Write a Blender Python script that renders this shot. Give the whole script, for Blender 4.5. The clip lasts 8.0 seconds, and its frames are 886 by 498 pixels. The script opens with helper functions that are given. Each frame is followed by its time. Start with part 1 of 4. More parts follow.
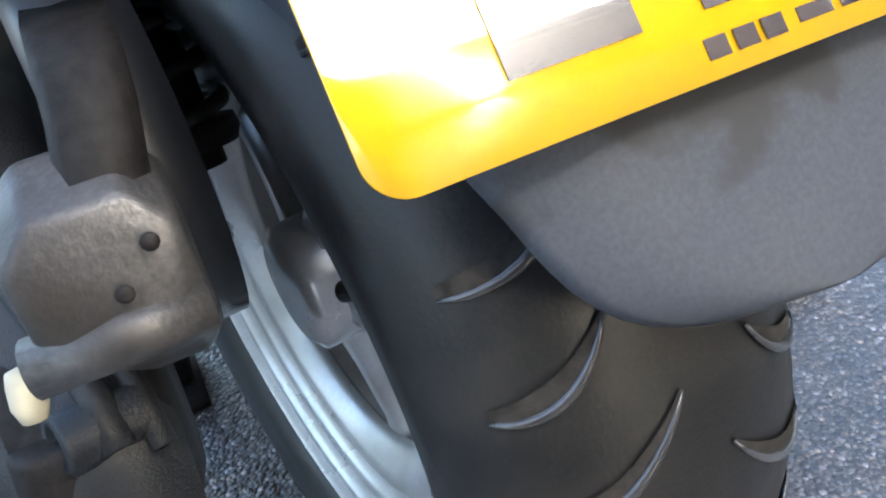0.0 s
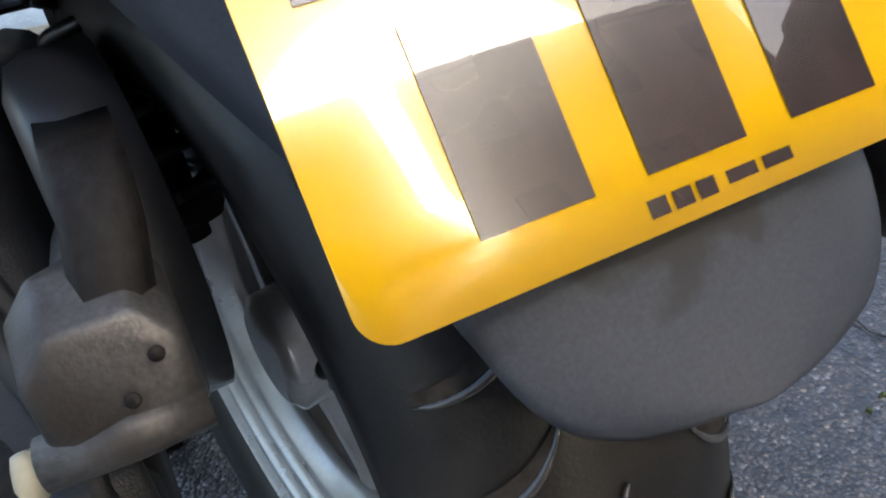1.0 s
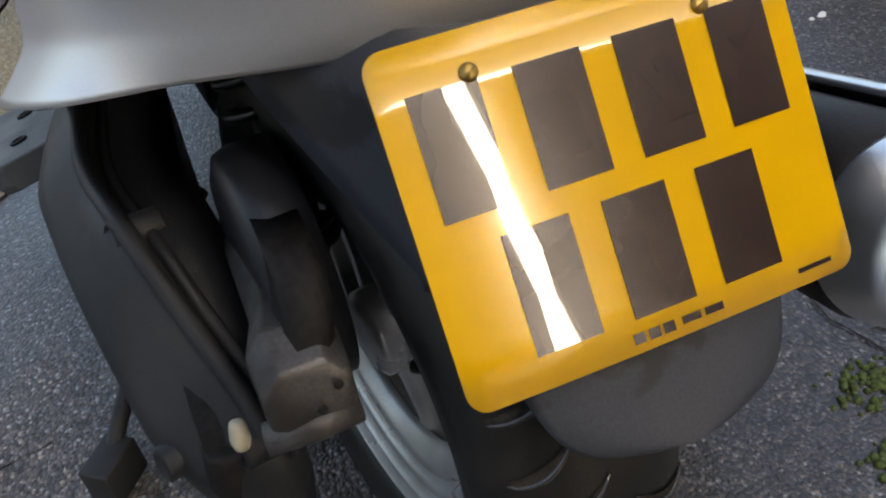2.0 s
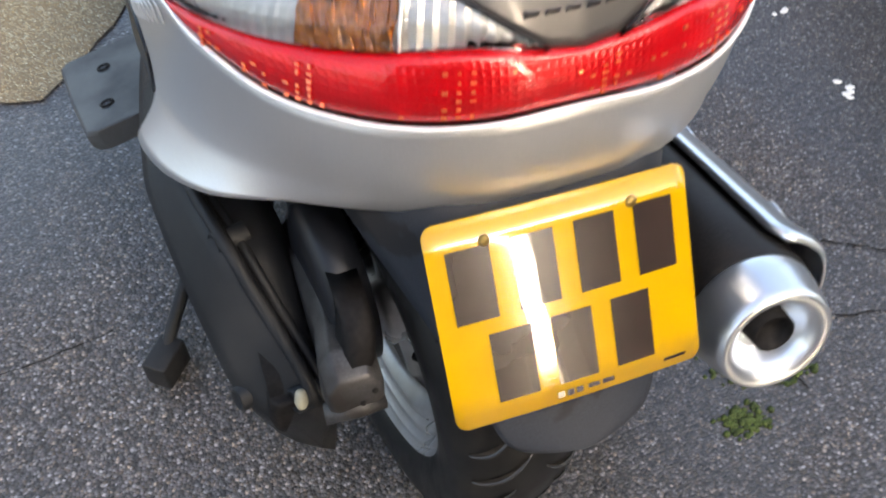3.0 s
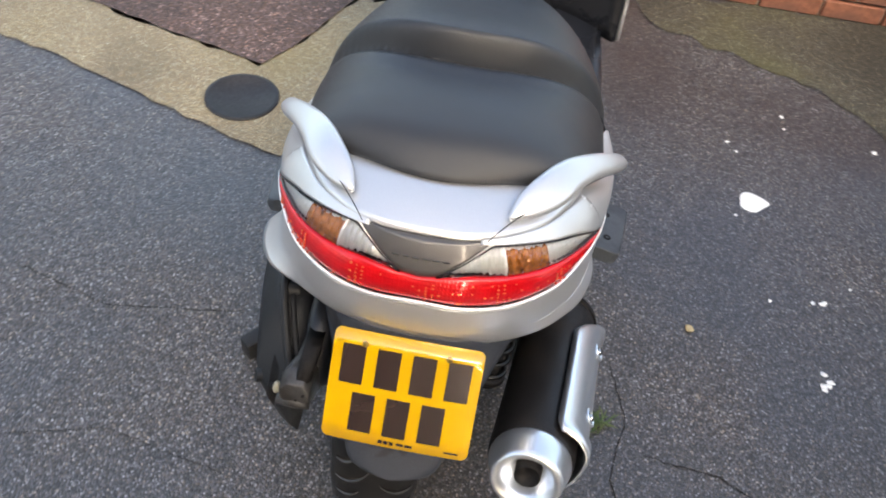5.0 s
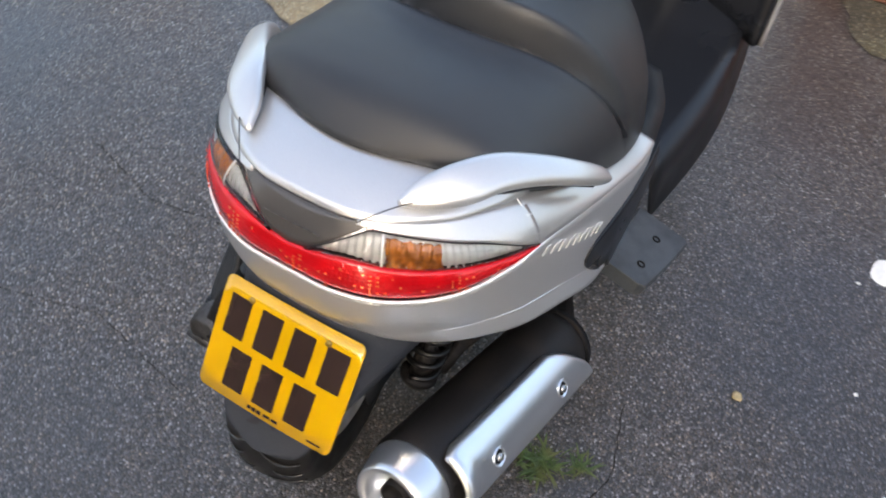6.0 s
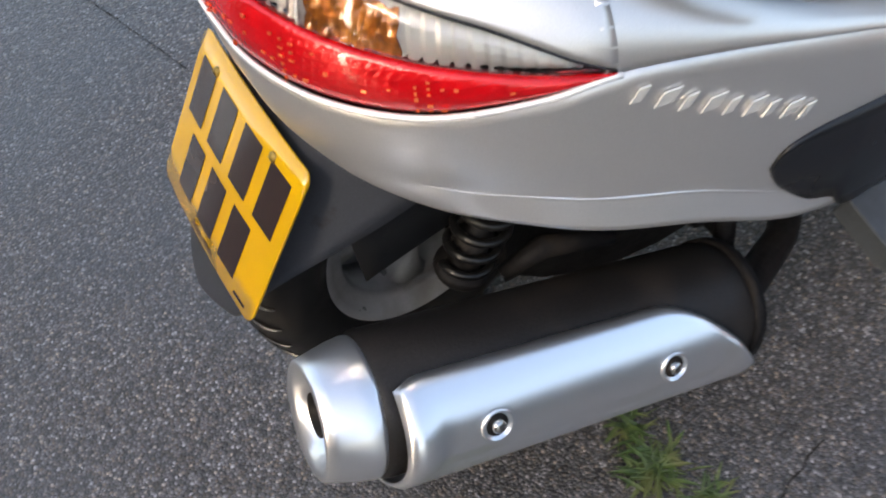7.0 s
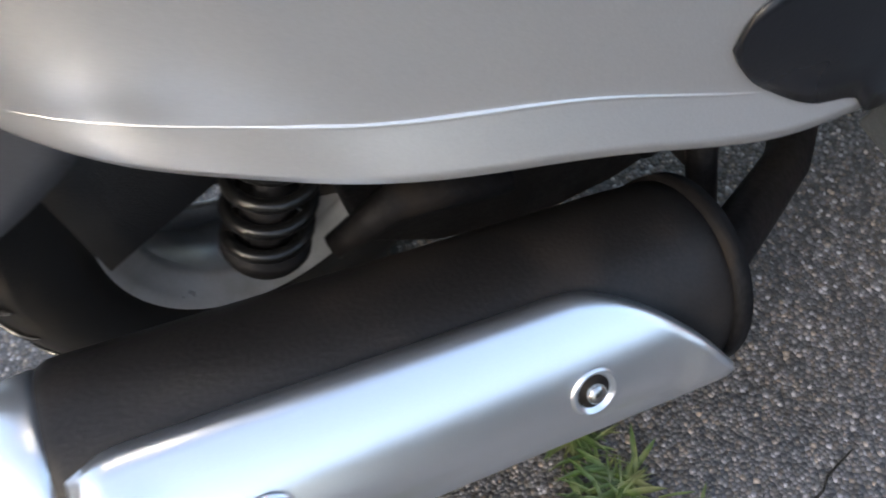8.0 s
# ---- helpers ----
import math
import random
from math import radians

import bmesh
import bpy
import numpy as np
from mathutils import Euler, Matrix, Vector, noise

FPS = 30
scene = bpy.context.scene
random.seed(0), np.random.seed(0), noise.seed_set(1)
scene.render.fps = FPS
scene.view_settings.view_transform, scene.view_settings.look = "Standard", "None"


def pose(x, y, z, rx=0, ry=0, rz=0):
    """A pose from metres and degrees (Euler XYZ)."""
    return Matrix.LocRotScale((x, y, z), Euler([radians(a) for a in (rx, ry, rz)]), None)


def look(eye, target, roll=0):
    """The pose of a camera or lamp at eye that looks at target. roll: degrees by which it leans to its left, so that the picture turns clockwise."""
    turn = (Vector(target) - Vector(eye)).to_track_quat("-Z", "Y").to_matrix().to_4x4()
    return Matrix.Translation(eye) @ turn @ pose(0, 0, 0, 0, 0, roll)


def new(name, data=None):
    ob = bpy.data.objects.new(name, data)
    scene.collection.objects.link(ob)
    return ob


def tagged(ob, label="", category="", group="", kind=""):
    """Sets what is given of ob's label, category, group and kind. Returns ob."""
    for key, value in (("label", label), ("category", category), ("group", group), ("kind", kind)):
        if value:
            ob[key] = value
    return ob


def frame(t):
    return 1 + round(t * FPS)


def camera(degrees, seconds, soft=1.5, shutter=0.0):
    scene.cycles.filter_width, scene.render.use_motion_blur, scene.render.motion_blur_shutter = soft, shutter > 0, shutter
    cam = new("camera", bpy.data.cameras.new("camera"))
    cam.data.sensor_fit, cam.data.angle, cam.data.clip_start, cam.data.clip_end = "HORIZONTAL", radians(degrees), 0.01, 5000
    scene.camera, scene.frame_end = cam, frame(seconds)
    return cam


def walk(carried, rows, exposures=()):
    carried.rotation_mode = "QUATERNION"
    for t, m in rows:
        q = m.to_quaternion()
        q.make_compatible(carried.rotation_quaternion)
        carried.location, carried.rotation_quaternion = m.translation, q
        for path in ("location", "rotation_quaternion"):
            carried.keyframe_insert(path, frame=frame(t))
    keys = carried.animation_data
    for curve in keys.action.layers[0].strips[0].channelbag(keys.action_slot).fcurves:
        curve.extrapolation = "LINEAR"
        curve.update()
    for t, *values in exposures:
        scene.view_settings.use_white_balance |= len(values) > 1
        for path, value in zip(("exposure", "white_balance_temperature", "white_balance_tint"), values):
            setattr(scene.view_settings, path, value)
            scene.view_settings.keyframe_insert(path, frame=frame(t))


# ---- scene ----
PATH = [
    (0, (-0.1524, -0.2051, 0.5170), (0.0051, 0.2718, 0.1887), -12.08),
    (0.5, (-0.1520, -0.2005, 0.5230), (0.0242, 0.2774, 0.2059), -11.21),
    (1, (-0.1527, -0.2137, 0.5616), (0.0309, 0.2564, 0.2371), -9.61),
    (1.5, (-0.1602, -0.2503, 0.6375), (-0.0015, 0.2062, 0.2819), -8.32),
    (1.7, (-0.1696, -0.2724, 0.6866), (-0.0275, 0.1804, 0.3195), -9.00),
    (2.8, (-0.2632, -0.3014, 0.9629), (-0.1053, 0.0473, 0.5009), 2.54),
    (3, (-0.2459, -0.3229, 1.0592), (-0.1075, 0.0185, 0.5857), 2.75),
    (3.5, (-0.2918, -0.4400, 1.2345), (-0.1236, -0.0671, 0.7956), 7.43),
    (4, (-0.2719, -0.5294, 1.3929), (-0.1050, -0.1400, 0.9680), 11.34),
    (4.2, (-0.2647, -0.5745, 1.4513), (-0.1145, -0.1846, 1.0207), 11.62),
    (5.3, (0.2312, -0.6878, 1.5934), (0.1406, -0.2956, 1.1484), 5.23),
    (5.5, (0.3059, -0.6143, 1.5645), (0.1876, -0.2347, 1.1152), 4.01),
    (6, (0.4540, -0.4131, 1.5058), (0.2826, -0.0814, 1.0361), 4.47),
    (6.5, (0.5806, -0.1619, 1.2869), (0.3149, 0.0821, 0.8074), 0.88),
    (6.8, (0.5840, -0.0646, 1.1549), (0.2846, 0.1068, 0.6641), -5.15),
    (7, (0.5617, -0.0258, 1.0858), (0.2492, 0.0999, 0.5893), -11.20),
    (7.5, (0.5142, 0.0866, 0.9386), (0.1948, 0.1758, 0.4386), -17.47),
    (8, (0.4670, 0.1889, 0.8104), (0.1759, 0.2658, 0.2914), -19.89),
]
cam = camera(56.0, 8.0, soft=1.9, shutter=0.3)
walk(cam, [(t, look(eye, target, roll)) for t, eye, target, roll in PATH],
     exposures=[(0.0, 3.3, 6300, 6), (0.5, 3.25, 6250, 6), (1.0, 2.35, 6700, 8), (1.5, 1.55, 7300, 10), (1.7, 1.55, 7400, 10), (2.8, 2.15, 7300, 10), (3.5, 2.35, 7300, 10), (4.0, 2.4, 7800, 10), (5.5, 2.1, 7200, 10), (6.0, 2.0, 7200, 10), (6.5, 1.85, 7200, 10), (7.0, 2.0, 7300, 10), (7.5, 2.1, 7700, 10), (8.0, 2.3, 7000, 8)])

# ---- light ----
world = bpy.data.worlds.new("sky")
scene.world = world
world.use_nodes = True
wn = world.node_tree.nodes
sky = wn.new("ShaderNodeTexSky")
sky.sky_type = "NISHITA"
sky.sun_disc = False
sky.sun_elevation, sky.sun_rotation = radians(30), radians(163.5)
sky.air_density, sky.dust_density = 1.0, 5.0
world.node_tree.links.new(sky.outputs["Color"], wn["Background"].inputs["Color"])
wn["Background"].inputs["Strength"].default_value = 0.15
sun = new("sun", bpy.data.lights.new("sun", "SUN"))
sun.data.energy, sun.data.angle, sun.data.color = 3.0, radians(46), (1.0, 0.94, 0.86)
sun.matrix_world = look((2.46, -8.30, 5.0), (0, 0, 0))


# ---- materials ----
def material(name, color, rough=0.5, metal=0.0, coat=0.0, bump=0.0, scale=40.0, vary=0.25, detail=6.0, rough_vary=0.12,
             second=None, second_scale=4.0, second_range=(0.45, 0.65), transmission=0.0, coat_rough=0.05, distance=0.002):
    m = bpy.data.materials.new(name)
    m.use_nodes = True
    nt = m.node_tree
    b = nt.nodes["Principled BSDF"]
    tc = nt.nodes.new("ShaderNodeTexCoord")
    n1 = nt.nodes.new("ShaderNodeTexNoise")
    n1.inputs["Scale"].default_value, n1.inputs["Detail"].default_value = scale, detail
    n2 = nt.nodes.new("ShaderNodeTexNoise")
    n2.inputs["Scale"].default_value, n2.inputs["Detail"].default_value = second_scale, 5.0
    for n in (n1, n2):
        nt.links.new(tc.outputs["Object"], n.inputs["Vector"])
    ramp = nt.nodes.new("ShaderNodeValToRGB")
    c = color
    ramp.color_ramp.elements[0].position, ramp.color_ramp.elements[1].position = 0.3, 0.7
    ramp.color_ramp.elements[0].color = [v * (1 - vary) for v in c] + [1]
    ramp.color_ramp.elements[1].color = [min(1, v * (1 + vary)) for v in c] + [1]
    nt.links.new(n1.outputs["Fac"], ramp.inputs["Fac"])
    last = ramp.outputs["Color"]
    if second:
        mix = nt.nodes.new("ShaderNodeMix")
        mix.data_type = "RGBA"
        rng = nt.nodes.new("ShaderNodeMapRange")
        rng.inputs["From Min"].default_value, rng.inputs["From Max"].default_value = second_range
        nt.links.new(n2.outputs["Fac"], rng.inputs["Value"])
        nt.links.new(rng.outputs["Result"], mix.inputs["Factor"])
        nt.links.new(last, mix.inputs["A"])
        mix.inputs["B"].default_value = [*second, 1]
        last = mix.outputs["Result"]
    nt.links.new(last, b.inputs["Base Color"])
    rr = nt.nodes.new("ShaderNodeMapRange")
    rr.inputs["To Min"].default_value, rr.inputs["To Max"].default_value = max(0.02, rough - rough_vary), min(1, rough + rough_vary)
    rr.inputs["From Min"].default_value, rr.inputs["From Max"].default_value = 0.3, 0.7
    nt.links.new(n2.outputs["Fac"], rr.inputs["Value"])
    nt.links.new(rr.outputs["Result"], b.inputs["Roughness"])
    b.inputs["Metallic"].default_value = metal
    b.inputs["Coat Weight"].default_value = coat
    b.inputs["Coat Roughness"].default_value = coat_rough
    b.inputs["Transmission Weight"].default_value = transmission
    if bump:
        bp = nt.nodes.new("ShaderNodeBump")
        bp.inputs["Strength"].default_value, bp.inputs["Distance"].default_value = bump, distance
        nt.links.new(n1.outputs["Fac"], bp.inputs["Height"])
        nt.links.new(bp.outputs["Normal"], b.inputs["Normal"])
    return m


SILVER = material("silver_paint", (0.66, 0.66, 0.665), 0.38, 0.74, 0.22, 0.02, 900, 0.05, rough_vary=0.02, coat_rough=0.16)
SILVER_DIM = material("grey_garnish_paint", (0.085, 0.08, 0.078), 0.35, 0.4, 0.3, 0.03, 900, 0.05, rough_vary=0.05, coat_rough=0.1)
ALLOY = material("cast_alloy", (0.060, 0.058, 0.058), 0.42, 0.35, 0, 0.18, 420, 0.30, second=(0.024, 0.021, 0.019), second_scale=22)
RIM = material("rim_silver_paint", (0.46, 0.47, 0.48), 0.36, 0.5, 0.2, 0.03, 300, 0.06, second=(0.33, 0.33, 0.32), second_scale=14)
SHIELD = material("satin_silver_shield", (0.80, 0.83, 0.87), 0.30, 0.9, 0.0, 0.02, 1500, 0.03, rough_vary=0.0)
MUFFLER = material("matt_black_muffler", (0.0154, 0.0143, 0.0143), 0.5, 0.2, 0, 0.2, 350, 0.25, second=(0.034, 0.027, 0.023), second_scale=11, second_range=(0.5, 0.75))
PLASTIC = material("grained_black_plastic", (0.011, 0.012, 0.014), 0.5, 0, 0, 0.3, 700, 0.2, second=(0.030, 0.030, 0.031), second_scale=10, second_range=(0.5, 0.8))
GUARD = material("dusty_black_mudguard", (0.032, 0.036, 0.045), 0.62, 0, 0, 0.06, 600, 0.15, second=(0.020, 0.020, 0.022), second_scale=11, second_range=(0.55, 0.58))
FOOT = material("grey_black_footboard_rubber", (0.050, 0.057, 0.065), 0.5, 0, 0, 0.15, 500, 0.2, second=(0.032, 0.036, 0.042), second_scale=14)
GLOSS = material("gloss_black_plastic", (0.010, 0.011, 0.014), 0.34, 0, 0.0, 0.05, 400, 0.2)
DARK = material("oily_black_metal", (0.011, 0.010, 0.010), 0.6, 0.1, 0, 0.3, 200, 0.4, second=(0.026, 0.020, 0.015), second_scale=16, second_range=(0.6, 0.78))
SEAT = material("dark_grey_vinyl", (0.020, 0.022, 0.026), 0.44, 0, 0, 0.25, 900, 0.15, second=(0.027, 0.028, 0.030), second_scale=6, rough_vary=0.06)
RUBBER = material("tyre_rubber", (0.008, 0.008, 0.008), 0.42, 0, 0, 0.10, 500, 0.25, second=(0.020, 0.018, 0.016), second_scale=20, second_range=(0.5, 0.75))
# Lighter rubber colour for the highlights painted along the tread grooves.
RUBBER_GLINT = material("groove_highlight_rubber", (0.03, 0.03, 0.03), 0.22, 0, 0.5, 0, 200, 0.2)
RED = material("red_lens", (0.62, 0.003, 0.008), 0.22, 0.3, 0.5, 0.0, 60, 0.1, rough_vary=0.03, coat_rough=0.03)
RED_GLINT = material("red_lens_glint", (1.0, 0.16, 0.06), 0.2, 0.5, 1.0, 0.0, 60, 0.1, rough_vary=0.03)
nt = RED.node_tree
tcn = nt.nodes.new("ShaderNodeTexCoord")
heights = []
for axis in ("X", "Z"):
    wv = nt.nodes.new("ShaderNodeTexWave")
    wv.bands_direction = axis
    wv.inputs["Scale"].default_value, wv.inputs["Distortion"].default_value = 55.0, 1.5
    nt.links.new(tcn.outputs["Object"], wv.inputs["Vector"])
    heights.append(wv)
mx = nt.nodes.new("ShaderNodeMath")
mx.operation = "MAXIMUM"
nt.links.new(heights[0].outputs["Fac"], mx.inputs[0])
nt.links.new(heights[1].outputs["Fac"], mx.inputs[1])
pb = nt.nodes.new("ShaderNodeBump")
pb.inputs["Strength"].default_value, pb.inputs["Distance"].default_value = 0.18, 0.002
nt.links.new(mx.outputs[0], pb.inputs["Height"])
nt.links.new(pb.outputs["Normal"], nt.nodes["Principled BSDF"].inputs["Normal"])
TRIM = material("white_trim_paint", (0.85, 0.85, 0.86), 0.25, 0.2, 0.6, 0, 50, 0.03)
BADGE = material("worn_badge_silver", (0.82, 0.82, 0.80), 0.35, 0.45, 0.3, 0, 50, 0.05)
REFLECTOR = material("pale_lamp_reflector", (0.82, 0.82, 0.80), 0.3, 0.35, 0.5, 0.0, 50, 0.05)
AMBER = material("amber_bulb_plastic", (0.55, 0.17, 0.02), 0.16, 0.2, 0.9, 0.3, 120, 0.5)
STEEL = material("bright_steel", (0.55, 0.54, 0.52), 0.25, 1.0, 0, 0.1, 200, 0.15)
SPRING = material("black_coil_steel", (0.0077, 0.0077, 0.0077), 0.35, 0.2, 0.2, 0.1, 200, 0.2)
YELLOW = material("yellow_reflective_plate", (0.62, 0.345, 0.002), 0.16, 0, 1.0, 0, 30, 0.03, rough_vary=0.03, coat_rough=0.03, second=(0.58, 0.32, 0.002), second_scale=8)
INK = material("plate_black_ink", (0.028, 0.015, 0.012), 0.25, 0, 1.0, 0, 80, 0.3, coat_rough=0.02)
BRASS = material("tarnished_brass", (0.30, 0.20, 0.06), 0.4, 0.9, 0, 0.2, 200, 0.3)
CREAM = material("cream_rubber", (0.34, 0.32, 0.24), 0.55, 0, 0, 0.1, 100, 0.15)
WHITE = material("dried_white_paint", (0.80, 0.80, 0.78), 0.6, 0, 0, 0.3, 90, 0.06)
LEAF = material("weed_leaf", (0.05, 0.09, 0.02), 0.5, 0, 0, 0.2, 60, 0.45, second=(0.10, 0.11, 0.035), second_scale=30)
CRUMB = material("dry_crumb", (0.45, 0.36, 0.2), 0.8, 0, 0, 0.4, 90, 0.3)
TAR = material("dark_crack_dirt", (0.024, 0.022, 0.020), 0.95, 0, 0, 0.3, 200, 0.4)
MOSS = material("moss", (0.06, 0.085, 0.02), 0.9, 0, 0, 0.6, 120, 0.5)
BRICK = material("red_brick", (0.27, 0.105, 0.062), 0.85, 0, 0, 0.5, 60, 0.3, second=(0.16, 0.08, 0.06), second_scale=5)
DARK_BRICK = material("weathered_dark_brick", (0.07, 0.068, 0.058), 0.85, 0, 0, 0.5, 60, 0.3, second=(0.05, 0.06, 0.04), second_scale=5)
MORTAR = material("mortar", (0.27, 0.25, 0.22), 0.9, 0, 0, 0.5, 120, 0.2)
RENDER_WALL = material("dark_render", (0.10, 0.09, 0.085), 0.9, 0, 0, 0.4, 40, 0.2, second=(0.16, 0.14, 0.12), second_scale=1.5)
HOUSE = material("house_brick", (0.24, 0.15, 0.11), 0.85, 0, 0, 0.4, 30, 0.25, second=(0.18, 0.12, 0.1), second_scale=1.2)
IRON = material("cast_iron", (0.03, 0.03, 0.032), 0.6, 0.4, 0, 0.5, 150, 0.3)
for dull, level in ((DARK, 0.15), (MUFFLER, 0.3), (PLASTIC, 0.3), (RUBBER, 0.3), (GUARD, 0.3), (GLOSS, 0.35), (SPRING, 0.3), (TAR, 0.1)):
    dull.node_tree.nodes["Principled BSDF"].inputs["Specular IOR Level"].default_value = level
CLEAR = bpy.data.materials.new("clear_lens")
CLEAR.use_nodes = True
cb = CLEAR.node_tree.nodes["Principled BSDF"]
cb.inputs["Transmission Weight"].default_value, cb.inputs["Roughness"].default_value, cb.inputs["IOR"].default_value = 1.0, 0.03, 1.3


def stone_ground(name, base, dark, chip, rough, moss=None, wet=0.0):
    """Rolled asphalt or concrete: chippings as cells, stains and damp patches on a larger scale."""
    m = bpy.data.materials.new(name)
    m.use_nodes = True
    nt = m.node_tree
    b = nt.nodes["Principled BSDF"]
    tc = nt.nodes.new("ShaderNodeTexCoord")
    vor = nt.nodes.new("ShaderNodeTexVoronoi")
    vor.inputs["Scale"].default_value = chip
    vor2 = nt.nodes.new("ShaderNodeTexVoronoi")
    vor2.inputs["Scale"].default_value = chip * 0.6
    big = nt.nodes.new("ShaderNodeTexNoise")
    big.inputs["Scale"].default_value, big.inputs["Detail"].default_value = 1.7, 8
    mid = nt.nodes.new("ShaderNodeTexNoise")
    mid.inputs["Scale"].default_value, mid.inputs["Detail"].default_value = 22, 6
    for n in (vor, vor2, big, mid):
        nt.links.new(tc.outputs["Object"], n.inputs["Vector"])
    cell = nt.nodes.new("ShaderNodeSeparateColor")
    nt.links.new(vor.outputs["Color"], cell.inputs["Color"])
    ramp = nt.nodes.new("ShaderNodeValToRGB")
    e = ramp.color_ramp.elements
    e[0].position, e[0].color = 0.0, [*dark, 1]
    e[1].position, e[1].color = 0.62, [*base, 1]
    hi = e.new(0.9)
    hi.color = [min(1, v * 1.8) for v in base] + [1]
    top = e.new(0.99)
    top.color = [min(1, v * 4.0) for v in base] + [1]
    nt.links.new(cell.outputs["Red"], ramp.inputs["Fac"])
    tint = nt.nodes.new("ShaderNodeValToRGB")
    tint.color_ramp.elements[0].color, tint.color_ramp.elements[1].color = (0.92, 0.96, 1.03, 1), (1.0, 0.84, 0.66, 1)
    tint.color_ramp.elements[0].position, tint.color_ramp.elements[1].position = 0.45, 1.0
    nt.links.new(cell.outputs["Green"], tint.inputs["Fac"])
    tinted = nt.nodes.new("ShaderNodeVectorMath")
    tinted.operation = "MULTIPLY"
    nt.links.new(ramp.outputs["Color"], tinted.inputs[0])
    nt.links.new(tint.outputs["Color"], tinted.inputs[1])
    joint = nt.nodes.new("ShaderNodeMapRange")
    joint.inputs["From Min"].default_value, joint.inputs["From Max"].default_value = 0.25, 0.75
    joint.inputs["To Min"].default_value, joint.inputs["To Max"].default_value = 1.0, 0.50
    nt.links.new(vor.outputs["Distance"], joint.inputs["Value"])
    stain = nt.nodes.new("ShaderNodeMapRange")
    stain.inputs["From Min"].default_value, stain.inputs["From Max"].default_value = 0.35, 0.68
    stain.inputs["To Min"].default_value, stain.inputs["To Max"].default_value = 0.62, 1.3
    nt.links.new(big.outputs["Fac"], stain.inputs["Value"])
    mul = nt.nodes.new("ShaderNodeMath")
    mul.operation = "MULTIPLY"
    nt.links.new(joint.outputs["Result"], mul.inputs[0])
    nt.links.new(stain.outputs["Result"], mul.inputs[1])
    mix = nt.nodes.new("ShaderNodeVectorMath")
    mix.operation = "SCALE"
    nt.links.new(tinted.outputs["Vector"], mix.inputs[0])
    nt.links.new(mul.outputs[0], mix.inputs["Scale"])
    last = mix.outputs["Vector"]
    if moss:
        mm = nt.nodes.new("ShaderNodeMix")
        mm.data_type = "RGBA"
        mr = nt.nodes.new("ShaderNodeMapRange")
        mr.inputs["From Min"].default_value, mr.inputs["From Max"].default_value = 0.5, 0.72
        mr.inputs["To Max"].default_value = 0.7
        nt.links.new(big.outputs["Fac"], mr.inputs["Value"])
        nt.links.new(mr.outputs["Result"], mm.inputs["Factor"])
        nt.links.new(last, mm.inputs["A"])
        mm.inputs["B"].default_value = [*moss, 1]
        last = mm.outputs["Result"]
    nt.links.new(last, b.inputs["Base Color"])
    rr = nt.nodes.new("ShaderNodeMapRange")
    rr.inputs["From Min"].default_value, rr.inputs["From Max"].default_value = 0.35, 0.7
    rr.inputs["To Min"].default_value, rr.inputs["To Max"].default_value = rough - wet, rough + 0.1
    nt.links.new(big.outputs["Fac"], rr.inputs["Value"])
    nt.links.new(rr.outputs["Result"], b.inputs["Roughness"])
    if wet:
        damp = nt.nodes.new("ShaderNodeMapRange")
        damp.inputs["From Min"].default_value, damp.inputs["From Max"].default_value = 0.62, 0.38
        damp.inputs["To Min"].default_value, damp.inputs["To Max"].default_value = 0.2, 0.9
        nt.links.new(big.outputs["Fac"], damp.inputs["Value"])
        nt.links.new(damp.outputs["Result"], b.inputs["Coat Weight"])
        b.inputs["Coat Roughness"].default_value = 0.26
    add = nt.nodes.new("ShaderNodeMath")
    add.operation = "SUBTRACT"
    nt.links.new(mid.outputs["Fac"], add.inputs[0])
    nt.links.new(vor.outputs["Distance"], add.inputs[1])
    bp = nt.nodes.new("ShaderNodeBump")
    bp.inputs["Strength"].default_value, bp.inputs["Distance"].default_value = 0.6, 0.004
    nt.links.new(add.outputs[0], bp.inputs["Height"])
    nt.links.new(bp.outputs["Normal"], b.inputs["Normal"])
    return m


ASPHALT = stone_ground("asphalt", (0.096, 0.089, 0.086), (0.022, 0.021, 0.021), 235, 0.50, wet=0.16)
CONCRETE = stone_ground("stained_concrete", (0.36, 0.30, 0.19), (0.30, 0.24, 0.15), 420, 0.8, moss=(0.10, 0.09, 0.03))
MOSSY = stone_ground("mossy_tarmac", (0.105, 0.095, 0.066), (0.05, 0.047, 0.036), 240, 0.7, moss=(0.085, 0.082, 0.026))
REDWAY = stone_ground("red_brown_tarmac", (0.115, 0.075, 0.062), (0.06, 0.04, 0.035), 170, 0.75)


# ---- helpers ----
def grid_mesh(bm, rows, closed=False):
    """Quads between rows of points, all of one length."""
    made = [[bm.verts.new(p) for p in row] for row in rows]
    n = len(made[0])
    for a, b in zip(made, made[1:]):
        for i in range(n if closed else n - 1):
            j = (i + 1) % n
            bm.faces.new((a[i], a[j], b[j], b[i]))
    return made


